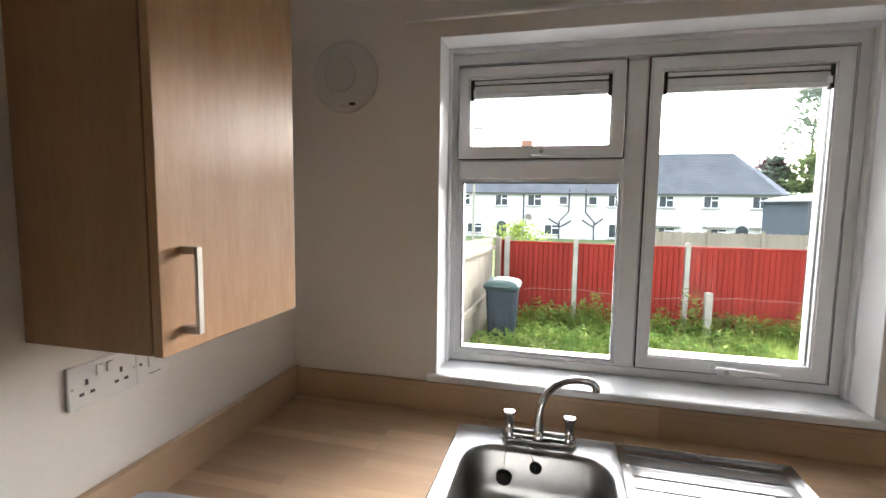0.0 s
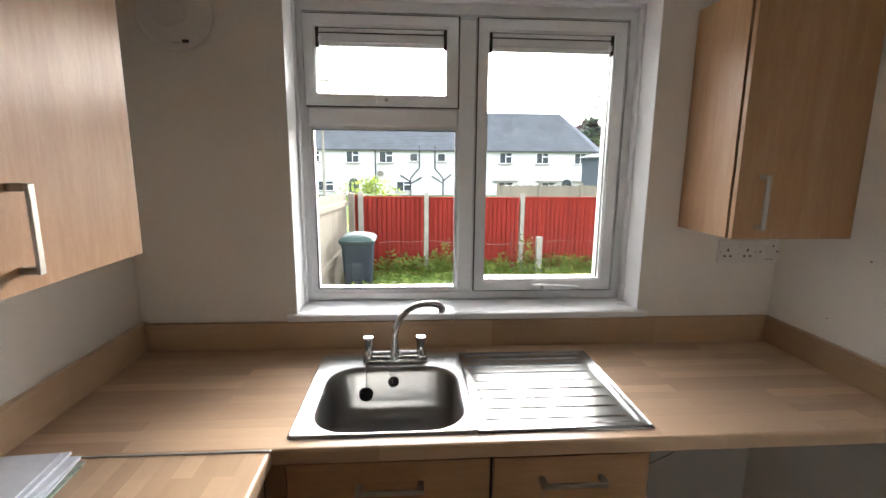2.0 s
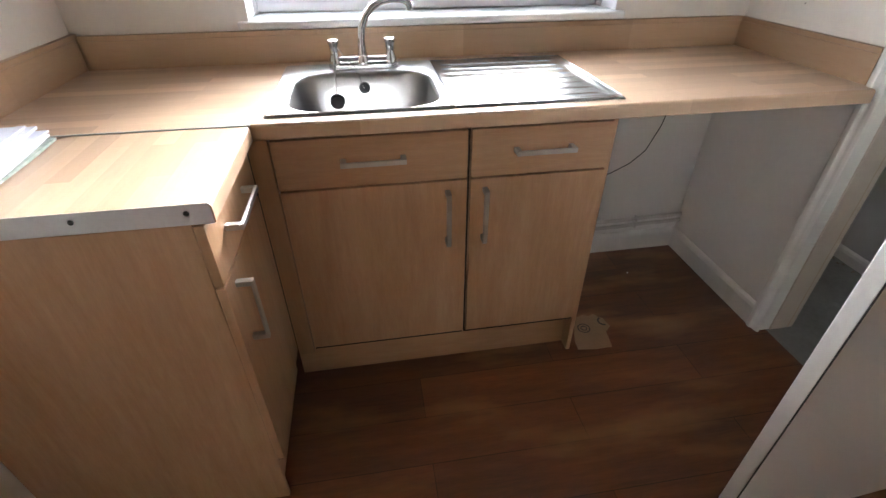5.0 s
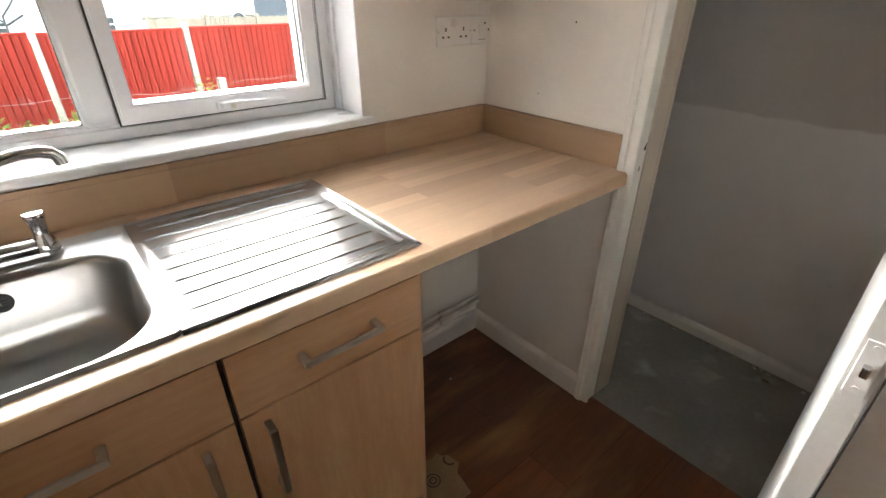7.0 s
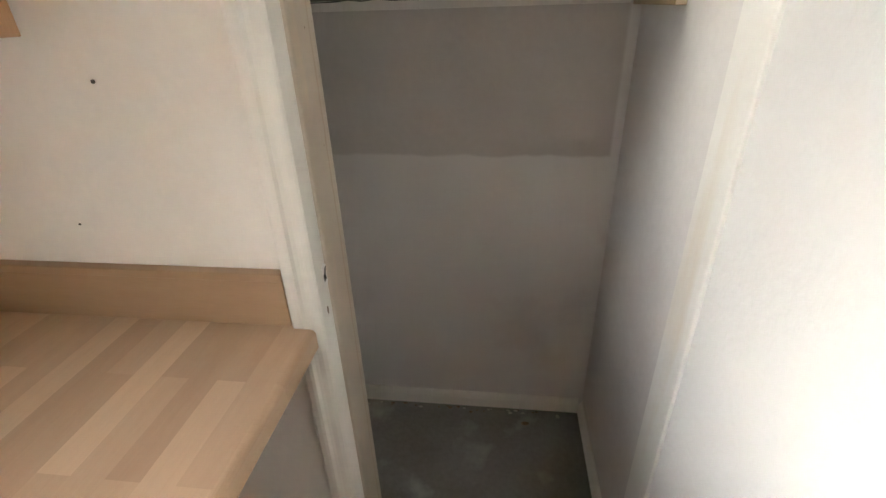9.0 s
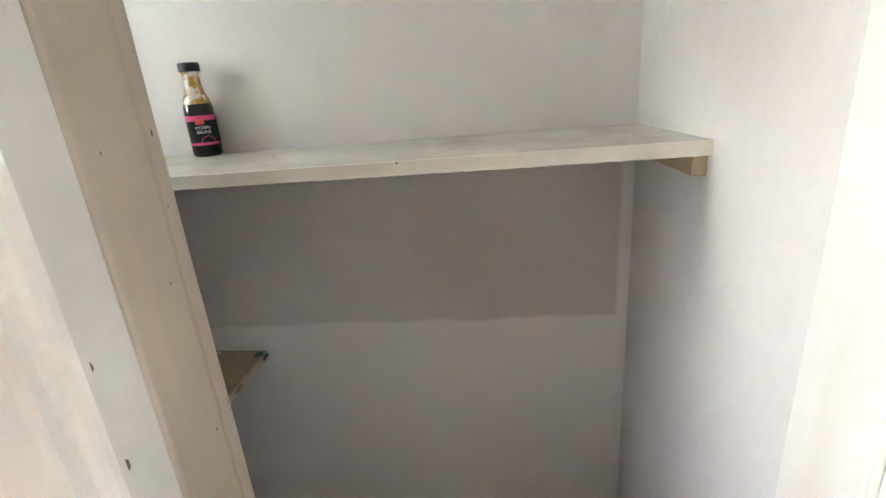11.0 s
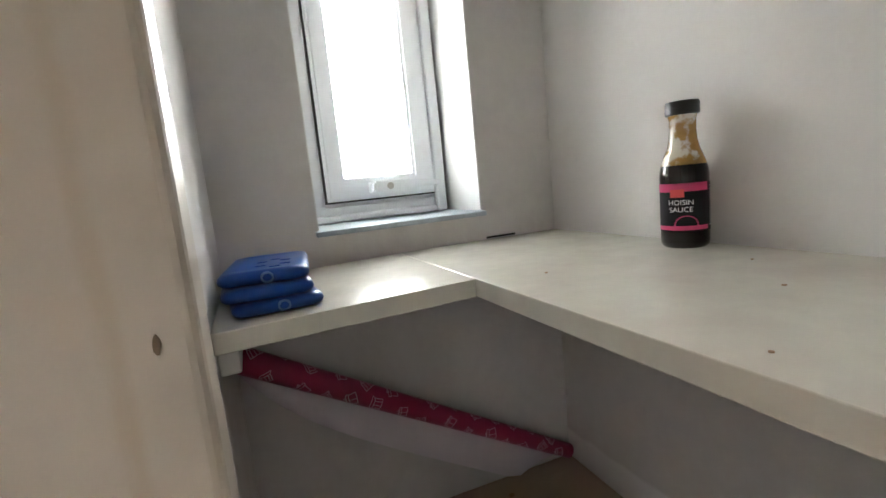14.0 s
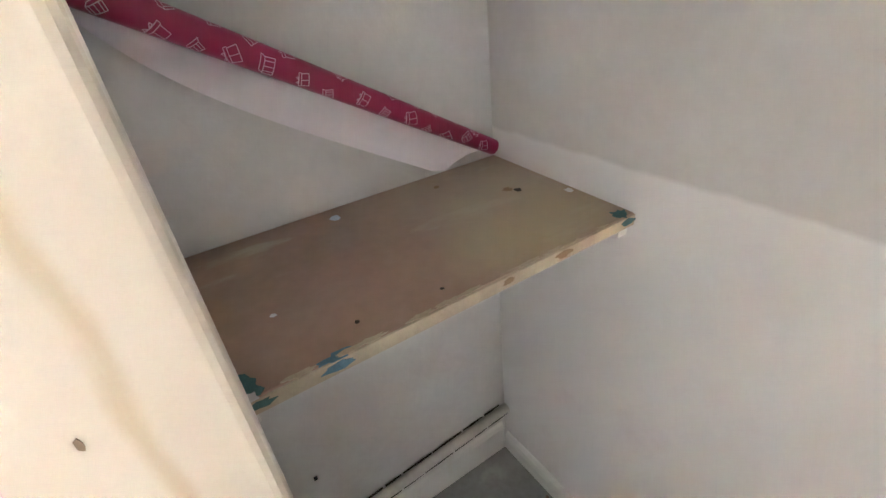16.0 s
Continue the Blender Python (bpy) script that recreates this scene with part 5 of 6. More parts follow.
for k in range(42):
    ring, row = k // 3, k % 3
    strokes = outline(0.02 + (L - 0.04) * (ring + 0.37 * row + g6.uniform(-0.15, 0.15)) / 14, row * 2.09 + g6.uniform(-0.45, 0.45), 0.0082 + 0.0034 * g6.random(), 1.57 + g6.uniform(-0.9, 0.9), k % 2)
    for st in strokes:
        fine_ = [(st[i][0] + (st[i + 1][0] - st[i][0]) * q / 5, st[i][1] + (st[i + 1][1] - st[i][1]) * q / 5) for i in range(len(st) - 1) for q in range(5)] + [st[-1]]
        for (s0, a0), (s1, a1) in zip(fine_, fine_[1:]):
            du, dv = s1 - s0, (a1 - a0) * RR
            n_ = math.hypot(du, dv)
            wx, wy = -dv / n_ * 0.0005, du / n_ * 0.0005
            q = [on_roll(s0 + wx, a0 + wy / RR), on_roll(s1 + wx, a1 + wy / RR), on_roll(s1 - wx, a1 - wy / RR), on_roll(s0 - wx, a0 - wy / RR)]
            bm.faces.new([bm.verts.new(p) for p in q])
tagged(part("motif_print", bm, M_PRINT, roll, "pale outlined parcel motifs"), kind="stuff")
bm = B()
rows = []
for k in range(21):
    f = k / 20
    p = P0.lerp(P1, 0.004 + 0.95 * f)
    drop = 0.018 + 0.067 * (1 - math.exp(-(p.x - P0.x) / 0.07))
    drop = min(drop, p.z - ZL - 0.008) * min(1.0, 0.3 + 4.0 * (1 - f))
    rows.append([Vector((p.x - 0.008 * j / 6, -0.020 - 0.010 * (j / 6) ** 2 - 0.006 * max(0, j - 4) / 2, p.z - 0.008 - (drop - 0.008) * j / 6)) for j in range(7)])
va = [[bm.verts.new(p) for p in r] for r in rows]
vb = [[bm.verts.new(p + Vector((0, 0.0006, 0))) for p in r] for r in rows]
for a, c, flip in ((va[i], va[i + 1], False) for i in range(20)):
    for j in range(6):
        bm.faces.new((a[j], a[j + 1], c[j + 1], c[j]))
for i in range(20):
    for j in range(6):
        bm.faces.new((vb[i][j], vb[i + 1][j], vb[i + 1][j + 1], vb[i][j + 1]))
part("loose_paper", bm, M_WRAPBACK, roll, "unrolled sheet showing its white back", smooth=True)


def freezer_block(label, m):
    """A pillow-shaped blue plastic freezer block with a waisted front edge and a ringed filler cap."""
    f = thing("freezer_block", label, "freezer block", (0, 0, 0), "stack of freezer blocks")
    bm = B()
    rings = []
    for i, z in ((0.010, 0.0), (0.004, 0.0012), (0.001, 0.0045), (0, 0.0085), (0.001, 0.0125), (0.004, 0.0155), (0.010, 0.017), (0.017, 0.0166), (0.022, 0.0158), (0.03, 0.0162)):
        ring = []
        for x, y in rounded(-0.049 + i, 0.049 - i, -0.08 + i, 0.08 - i, 0.012, 8):
            pinch = 0.005 * math.exp(-((x - 0.004) / 0.013) ** 2) * (1 if y < 0 else -1) if abs(y) > 0.06 - i else 0
            ring.append((x, y + pinch, z))
        rings.append(ring)
    loft(bm, rings)
    bm.verts.ensure_lookup_table()
    bm.faces.new([bm.verts[k] for k in range(31, -1, -1)])
    part("shell", bm, M_ICE, f, smooth=True)
    ring = [(0.004 + 0.0058 * math.cos(a), -0.079, 0.0085 + 0.0058 * math.sin(a)) for a in [2 * math.pi * k / 20 for k in range(21)]]
    cp = part("cap", tube(B(), ring, 0.0014, 8), M_ICERIM, f, "rim of the filler cap with its highlight coloured in", smooth=True)
    part("cap_face", cyl(B(), (0.004, -0.074, 0.0085), (0.004, -0.0785, 0.0085), 0.0052, n=16), M_ICE, cp, smooth=True)
    bm = B()
    for a in (0.6, 1.5, 2.6, 3.7, 4.9, 5.8):
        box(bm, 0.008 + 0.016 * math.cos(a) - 0.006, 0.008 + 0.016 * math.cos(a) + 0.006, -0.02 + 0.03 * math.sin(a) - 0.0015, -0.02 + 0.03 * math.sin(a) + 0.0015, 0.0155, 0.0172, 0.0006)
    part("embossing", bm, M_ICE, f, "embossed pattern")
    f.matrix_basis = m
    return f


# Paler blue paints the highlight round each filler cap.
M_ICERIM = material("blue_rim_highlight", (0.16, 0.25, 0.46), 0.4, var=0.1, scale=30)
freezer_block("blue plastic freezer block at the bottom of the stack", pose(2.416, -0.190, ZS - 0.0040, 0, 0, 4) @ Matrix.Diagonal((0.94, 0.96, 0.87, 1)))
freezer_block("blue plastic freezer block in the middle of the stack", pose(2.412, -0.188, ZS + 0.0107, 0, 0, 180) @ Matrix.Diagonal((0.94, 0.96, 0.87, 1)))
freezer_block("blue plastic freezer block on top of the stack", pose(2.417, -0.178, ZS + 0.0254, 0, 0, -6) @ Matrix.Diagonal((0.94, 0.96, 0.87, 1)))

# ---- sauce bottle ----
BX, BY, BR = 2.9165, -0.329, 0.0285
bt = thing("sauce_bottle", "part-used glass bottle of dark sauce with a black cap", "bottle", (BX, BY, ZS))
z0 = ZS
part("lower_glass", lathe(B(), BX, BY, [(BR - 0.004, z0), (BR - 0.001, z0 + 0.003), (BR, z0 + 0.008), (BR, z0 + 0.09), (BR - 0.0005, z0 + 0.099), (BR - 0.002, z0 + 0.106)], 40), M_SAUCE, bt, "glass filled with dark brown sauce", smooth=True)
part("neck", lathe(B(), BX, BY, [(BR - 0.002, z0 + 0.1061), (BR - 0.005, z0 + 0.116), (BR - 0.0095, z0 + 0.127), (0.0165, z0 + 0.138), (0.0155, z0 + 0.15), (0.0155, z0 + 0.164), (0.0165, z0 + 0.166), (0.0165, z0 + 0.169)], 40), M_SMEAR, bt, "clear neck smeared with sauce", smooth=True)
part("cap", lathe(B(), BX, BY, [(0.0185, z0 + 0.1685), (0.0198, z0 + 0.17), (0.0198, z0 + 0.183), (0.0185, z0 + 0.1855), (0.010, z0 + 0.186)], 40), M_CAPM, bt, "black screw cap", smooth=True)


def band(a0, a1, zb, zt, off, n=24):
    """A patch of label bent round the bottle; angles in degrees."""
    bm2, r = B(), BR + off
    lo = [bm2.verts.new((BX + r * math.cos(radians(a0 + (a1 - a0) * k / n)), BY + r * math.sin(radians(a0 + (a1 - a0) * k / n)), zb)) for k in range(n + 1)]
    hi = [bm2.verts.new((v.co.x, v.co.y, zt)) for v in lo]
    for k in range(n):
        bm2.faces.new((lo[k], lo[k + 1], hi[k + 1], hi[k]))
    return bm2


FA = 218                                              # the way the label faces
label = part("label", band(FA - 75, FA + 105, z0 + 0.022, z0 + 0.083, 0.0003), M_LABEL, bt, "black printed paper label", smooth=True)
part("pink_band", band(FA - 75, FA + 62, z0 + 0.073, z0 + 0.0835, 0.0005), M_PINK, label, smooth=True)
part("pink_band", band(FA - 75, FA + 62, z0 + 0.024, z0 + 0.0295, 0.0005), M_PINK, label, smooth=True)
part("red_mark", band(FA - 30, FA + 2, z0 + 0.066, z0 + 0.076, 0.0007, 8), M_RED, label, "small red printed mark", smooth=True)
bm = B()
for k in range(17):
    a = math.pi * k / 16
    x_, z_ = 26 * math.cos(a), 0.012 * math.sin(a)
    bb = band(FA + 6 + x_ - 2.4, FA + 6 + x_ + 2.4, z0 + 0.0295 + z_, z0 + 0.0308 + z_, 0.0006, 2)
    vv = [bm.verts.new(v.co) for v in bb.verts]
    bm.faces.new((vv[0], vv[1], vv[4], vv[3])), bm.faces.new((vv[1], vv[2], vv[5], vv[4]))
    bb.free()
part("bowl_outline", bm, M_PINK, label)
bm = B()
for k in range(13):
    wdt = 7 + 5 * random.Random(k).random()
    bb = band(FA + 70, FA + 70 + wdt * 1.6, z0 + 0.028 + k * 0.0041, z0 + 0.0295 + k * 0.0041, 0.0006, 2)
    vv = [bm.verts.new(v.co) for v in bb.verts]
    bm.faces.new((vv[0], vv[1], vv[4], vv[3])), bm.faces.new((vv[1], vv[2], vv[5], vv[4]))
    bb.free()
part("small_print", bm, M_WHITE, label, "rows of unreadable small print")


def words(txt, size, zc, turn, parent):
    """Lettering bent round the bottle."""
    cu = bpy.data.curves.new("lettering", "FONT")
    cu.body, cu.size, cu.align_x, cu.resolution_u = txt, size, "CENTER", 3
    tmp = bpy.data.objects.new("lettering_curve", cu)
    scene.collection.objects.link(tmp)
    me = bpy.data.meshes.new_from_object(tmp.evaluated_get(bpy.context.evaluated_depsgraph_get()))
    bpy.data.objects.remove(tmp)
    bm2 = B()
    bm2.from_mesh(me)
    bpy.data.meshes.remove(me)
    for v in bm2.verts:
        a = radians(FA + turn) + v.co.x / BR
        v.co = Vector((BX + (BR + 0.0008) * math.cos(a), BY + (BR + 0.0008) * math.sin(a), zc + v.co.y))
    return part("lettering", bm2, M_WHITE, parent, "white hand-drawn lettering")


words("HOISIN", 0.0088, z0 + 0.0565, -6, label)
words("SAUCE", 0.0088, z0 + 0.0475, -6, label)

bt.matrix_basis = bt.matrix_basis @ Matrix.Diagonal((1, 1, 0.972, 1))

# ---- outside: garden, fences, houses, trees ----
M_GRASS = stained(material("rough_grass_ground", (0.10, 0.16, 0.04), 0.9, var=0.3, scale=2, fine=20, bump=0.3), (0.14, 0.12, 0.05), 1.5, 0.5, 0.7)
M_LEAF = material("weed_leaf", (0.20, 0.31, 0.065), 0.8, spec=0.1, var=0.35, scale=1.5, fine=9, bump=0.0, tint=(0.09, 0.16, 0.03))
M_LEAF2 = material("pale_weed_leaf", (0.34, 0.41, 0.11), 0.8, spec=0.1, var=0.35, scale=2, fine=9, bump=0.0, tint=(0.18, 0.24, 0.05))
M_REDF = material("red_fence_stain", (0.26, 0.032, 0.022), 0.85, spec=0.1, var=0.16, scale=2.5, fine=30, bump=0.1, stretch=(4, 4, 0.3))
M_RUST = material("rusty_wire", (0.15, 0.085, 0.06), 0.8, spec=0.1, var=0.2, scale=10)
M_GALV = material("galvanised_wire", (0.34, 0.26, 0.23), 0.6, var=0.15, scale=12)
M_GREYF = material("weathered_fence_board", (0.27, 0.235, 0.185), 0.85, spec=0.1, var=0.18, scale=3, fine=30, bump=0.1, stretch=(4, 4, 0.3))
M_POST = material("concrete_post", (0.33, 0.305, 0.26), 0.9, spec=0.1, var=0.12, scale=6, fine=60, bump=0.1)
M_BIN = material("grey_bin_plastic", (0.036, 0.047, 0.06), 0.6, spec=0.2, var=0.1, scale=6, bump=0.02)
M_LID = material("green_bin_lid", (0.045, 0.075, 0.068), 0.6, spec=0.2, var=0.1, scale=6, bump=0.02)
M_RENDERW = material("white_house_render", (0.62, 0.62, 0.61), 0.85, var=0.04, scale=0.6, fine=8, bump=0.05)
M_SLATE = material("grey_slate_roof", (0.24, 0.25, 0.275), 0.85, spec=0.1, var=0.12, scale=0.8, fine=6, bump=0.1)
M_PANEW = material("dark_far_pane", (0.05, 0.06, 0.07), 0.15, var=0.2, scale=2, bump=0.0)
M_DRAIN = material("black_drainpipe", (0.05, 0.05, 0.055), 0.5, var=0.1)
M_BRICK = material("red_brick_stack", (0.34, 0.17, 0.11), 0.85, var=0.15, scale=5, fine=20, bump=0.1)
M_SHED = material("dark_shed_sheet", (0.085, 0.10, 0.12), 0.8, spec=0.1, var=0.1, scale=2, bump=0.02)
# Far tree colours are lifted well above real foliage in place of haze.
M_FIR = material("fir_needles", (0.38, 0.46, 0.36), 0.85, spec=0.1, var=0.3, scale=1.5, fine=8, bump=0.0)
M_MAPLE = material("purple_leaves", (0.30, 0.19, 0.22), 0.85, spec=0.1, var=0.3, scale=1.5, fine=8, bump=0.0)
M_TREE = material("tree_leaf", (0.36, 0.44, 0.20), 0.85, spec=0.1, var=0.3, scale=1.5, fine=8, bump=0.0)


def lets_light_through(m, share):
    """Thin leaves: part of the light that falls on one side leaves by the other."""
    n, l = m.node_tree.nodes, m.node_tree.links
    b = n["Principled BSDF"]
    tr, mix = n.new("ShaderNodeBsdfTranslucent"), n.new("ShaderNodeMixShader")
    l.new(b.inputs["Base Color"].links[0].from_socket, tr.inputs[0])
    mix.inputs[0].default_value = share
    l.new(b.outputs[0], mix.inputs[1]), l.new(tr.outputs[0], mix.inputs[2]), l.new(mix.outputs[0], n["Material Output"].inputs[0])


for m_ in (M_LEAF, M_LEAF2, M_FIR, M_MAPLE, M_TREE):
    lets_light_through(m_, 0.65)
M_BARK = material("bark", (0.12, 0.085, 0.06), 0.9, var=0.2, scale=6, bump=0.2)

bm = B()
ys = [OUT, 2.0, 5.0, 7.4, 12, 30, 80, 400, 1500]
zs = [-0.35, -0.42, -0.62, -0.85, -1.1, -1.8, -2.2, -2.2, -2.2]
xs = [-1500, -200, -40, -6, 0, 3, 8, 40, 200, 1500]
gv = [[bm.verts.new((x, y, z)) for x in xs] for y, z in zip(ys, zs)]
back = [[bm.verts.new((x, y, -0.35)) for x in xs] for y in (-1500, BACKY - 0.2)]
gv = back + gv
for a, c in zip(gv, gv[1:]):
    for i in range(len(xs) - 1):
        bm.faces.new((a[i], a[i + 1], c[i + 1], c[i]))
structure("ground", bm, M_GRASS, "rough overgrown grass ground", "ground")


def ground_z(y):
    return float(np.interp(y, ys, zs))


FYD = 7.4
tops = 0.90


def red_panel(x0, x1, top, group="red fence panels"):
    p = thing("fence_panel", "red stained close-board fence panel between posts", "fence panel", ((x0 + x1) / 2, FYD, -0.85), group)
    n = max(2, round((x1 - x0) / 0.087))
    w = (x1 - x0) / n
    for k in range(n):
        bm2 = B()
        a = x0 + k * w
        prism(bm2, [(a + 0.007, FYD - 0.012), (a + w - 0.007, FYD - 0.036), (a + w - 0.007, FYD - 0.010), (a + 0.007, FYD + 0.004)], "z", -0.80, top - 0.03)
        part("board", bm2, M_REDF, p)
    part("backing", box(B(), x0, x1, FYD + 0.006, FYD + 0.02, -0.80, top - 0.031), M_REDF, p)
    part("capping", box(B(), x0, x1, FYD - 0.03, FYD + 0.03, top - 0.03, top, 0.006), M_REDF, p)
    return p


red_panel(0.01, 1.175, 0.91)
red_panel(1.265, 3.045, 0.90)
red_panel(3.14, 4.87, 0.91)
red_panel(4.96, 6.75, 0.90)
red_panel(-0.16, -0.075, 0.93)


def post(x, y, w, d, top, mat, name, label, group):
    p = box(B(), x - w, x + w, y - d, y + d, ground_z(y) - 0.1, top, 0.012)
    return solid(name, p, mat, label, "fence post", group)


for x, top, w in ((-0.03, 1.0, 0.05), (1.222, 0.98, 0.042), (3.092, 0.97, 0.042), (4.915, 0.96, 0.042), (6.79, 0.96, 0.042)):
    post(x, FYD - 0.02, w, 0.05, top, M_POST, "concrete_fence_post", "weathered concrete post in the red fence", "concrete posts")
post(-0.19, FYD - 0.12, 0.055, 0.055, 0.98, M_GREYF, "wooden_corner_post", "weathered wooden corner post of the garden fence", "corner post")
post(3.28, 6.75, 0.055, 0.055, 0.22, M_POST, "short_concrete_post", "short round-topped concrete post in the weeds", "short posts")
# sagging wire between the short posts
wf = thing("wire_fence", "sagging rusty wire mesh before the red fence", "wire fence", (3.5, 6.72, -0.36))
part("top_wire", tube(B(), [(0.35 + 6.4 * k / 40, 6.72, 0.12 + 0.012 * math.sin(k * 1.3) + 0.03 * math.sin(k * 0.35)) for k in range(41)], 0.003, 6), M_GALV, wf, "pale galvanised top wire")
bm = bmesh.new()
for k in range(60):
    x = 0.5 + k * 0.104
    for s in (1, -1):
        tube(bm, [(x + s * 0.052 * (m % 2), 6.72 + 0.002 * s, 0.12 - 0.08 * m) for m in range(7)], 0.0013, 4)
part("mesh", bm, M_RUST, wf)

fence = thing("board_fence", "weathered grey close-board fence with two rails", "fence", (-0.3, 4.2, -0.5))
n = 64
for k in range(n):
    y = 0.9 + k * 0.1
    bm2 = box(B(), -0.31, -0.292, y, y + 0.096, ground_z(y) - 0.02, 1.26 - 0.045 * (y - 0.9) - 0.008 * (k % 3), 0.003)
    part("board", bm2, M_GREYF, fence)
for off in (0.14, 0.95):
    bm2 = B()
    za, zb = 1.26 - off, 1.26 - 0.045 * 6.4 - off
    v = [bm2.verts.new(p) for p in ((-0.29, 0.9, za), (-0.235, 0.9, za), (-0.235, 0.9, za - 0.085), (-0.29, 0.9, za - 0.085), (-0.29, 7.28, zb), (-0.235, 7.28, zb), (-0.235, 7.28, zb - 0.085), (-0.29, 7.28, zb - 0.085))]
    for q in ((0, 1, 2, 3), (7, 6, 5, 4), (0, 4, 5, 1), (1, 5, 6, 2), (2, 6, 7, 3), (3, 7, 4, 0)):
        bm2.faces.new([v[i] for i in q])
    part("rail", bm2, M_GREYF, fence)

# wheeled bin
bn = thing("wheeled_bin", "dark grey wheeled bin with a green lid", "wheelie bin", (0.12, 5.5, ground_z(5.5)))
bz = ground_z(5.5)
bm = B()
loft(bm, [[(x, y, z) for x, y in rounded(0.12 - w, 0.12 + w, 5.5 - d, 5.5 + d, 0.05, 6)] for w, d, z in ((0.17, 0.20, bz), (0.18, 0.21, bz + 0.02), (0.225, 0.27, bz + 1.00), (0.245, 0.29, bz + 1.01), (0.245, 0.29, bz + 1.04))])
bmesh.ops.bevel(bm, geom=[e for e in bm.edges if e.calc_length() > 0.3], offset=0.01, segments=1, affect="EDGES")
part("body", bm, M_BIN, bn, smooth=True)
bm = B()
loft(bm, [[(x, y, z) for x, y in rounded(0.12 - w, 0.12 + w, 5.5 - d, 5.5 + d, 0.06, 6)] for w, d, z in ((0.262, 0.305, bz + 1.035), (0.267, 0.31, bz + 1.068), (0.225, 0.27, bz + 1.115), (0.12, 0.17, bz + 1.15))])
lid = part("lid", bm, M_LID, bn, "domed green lid", smooth=True)
part("panel", box(B(), 0.02, 0.22, 5.245, 5.28, bz + 0.45, bz + 0.91, 0.02), M_BIN, bn)
for x in (-0.10, 0.34):
    part("wheel", cyl(B(), (x - 0.025, 5.77, bz + 0.1), (x + 0.025, 5.77, bz + 0.1), 0.1, n=20), M_BLACK, bn, "black rubber wheel", smooth=True)
part("handle_bar", cyl(B(), (-0.12, 5.85, bz + 1.02), (0.36, 5.85, bz + 1.02), 0.015, n=10), M_BIN, bn, smooth=True)
part("lid_grip", box(B(), 0.0, 0.24, 5.15, 5.2, bz + 1.055, bz + 1.075, 0.006), M_LID, lid)


# weeds and tall grass
def leafy(bm2, base, h, g, leaves, size, spread):
    """A weed stem with leaves, or a tuft of blades."""
    lean = Vector((g.uniform(-0.2, 0.2), g.uniform(-0.2, 0.2), 1)).normalized()
    for k in range(leaves):
        f = (k + 0.5) / leaves
        c = Vector(base) + lean * h * (0.15 + 0.85 * f) + Vector((g.uniform(-spread, spread), g.uniform(-spread, spread), 0)) * (1.1 - f)
        a, tilt = g.uniform(0, 6.28), g.uniform(-0.3, 0.7)
        d = Vector((math.cos(a), math.sin(a), tilt)).normalized() * size * g.uniform(0.6, 1.3)
        s = d.cross(Vector((0, 0, 1))).normalized() * size * 0.3
        bm2.append((c, c + d * 0.5 + s, c + d, c + d * 0.5 - s))


def blades(out, base, h, g, n):
    for k in range(n):
        a = g.uniform(0, 6.28)
        p = Vector(base) + Vector((g.uniform(-0.1, 0.1), g.uniform(-0.1, 0.1), 0))
        tip = p + Vector((math.cos(a) * 0.25 * h, math.sin(a) * 0.25 * h, h * g.uniform(0.6, 1)))
        s = Vector((-math.sin(a), math.cos(a), 0)) * 0.006
        out.append((p - s, p + s, tip + s * 0.3, tip - s * 0.3))


def from_quads(name, quads, mat, label, category):
    me = bpy.data.meshes.new(name)
    vs_ = [tuple(p) for q in quads for p in q]
    me.from_pydata(vs_, [], [tuple(range(4 * i, 4 * i + 4)) for i in range(len(quads))])
    me.materials.append(mat)
    return tagged(new(name, me), label, category, "", "stuff")


g1 = random.Random(21)
qa, qb, qc = [], [], []
for k in range(1500):
    x, y = g1.uniform(-0.15, 6.5), g1.uniform(3.6, 7.25)
    if abs(x - 0.12) < 0.3 and abs(y - 5.5) < 0.35:
        continue
    tall = 0.30 + 0.22 * noise.noise((x * 0.9, y * 0.9, 3)) + 0.15 * g1.random() + (0.12 if y > 6.4 else 0)
    if x > 3.6 and y < 6.3:
        blades(qb, (x, y, ground_z(y)), tall * 0.9 + 0.1, g1, 26)
    else:
        leafy(qa if g1.random() < 0.6 else qc, (x, y, ground_z(y)), max(0.22, tall * 1.12), g1, 30, 0.075, 0.14)
        blades(qb, (x, y, ground_z(y)), tall + 0.06, g1, 4)
for x, y, h in ((1.25, 6.9, 0.9), (1.6, 6.8, 1.05), (3.05, 6.7, 1.0), (2.6, 6.6, 0.8), (4.75, 6.9, 0.95), (0.75, 6.6, 0.75), (3.0, 6.9, 1.1), (4.6, 6.7, 0.85)):
    for q in range(4):
        leafy(qc, (x + g1.uniform(-0.2, 0.2), y, ground_z(y)), h * g1.uniform(0.75, 1.05), g1, 46, 0.08, 0.16)
from_quads("tall_weeds", qa, M_LEAF, "dense green weeds across the neglected garden", "weeds")
from_quads("long_grass", qb, M_LEAF2, "long yellow-green grass between the weeds", "grass")
from_quads("pale_weeds", qc, M_LEAF2, "paler leafy weeds climbing before the fence", "weeds")

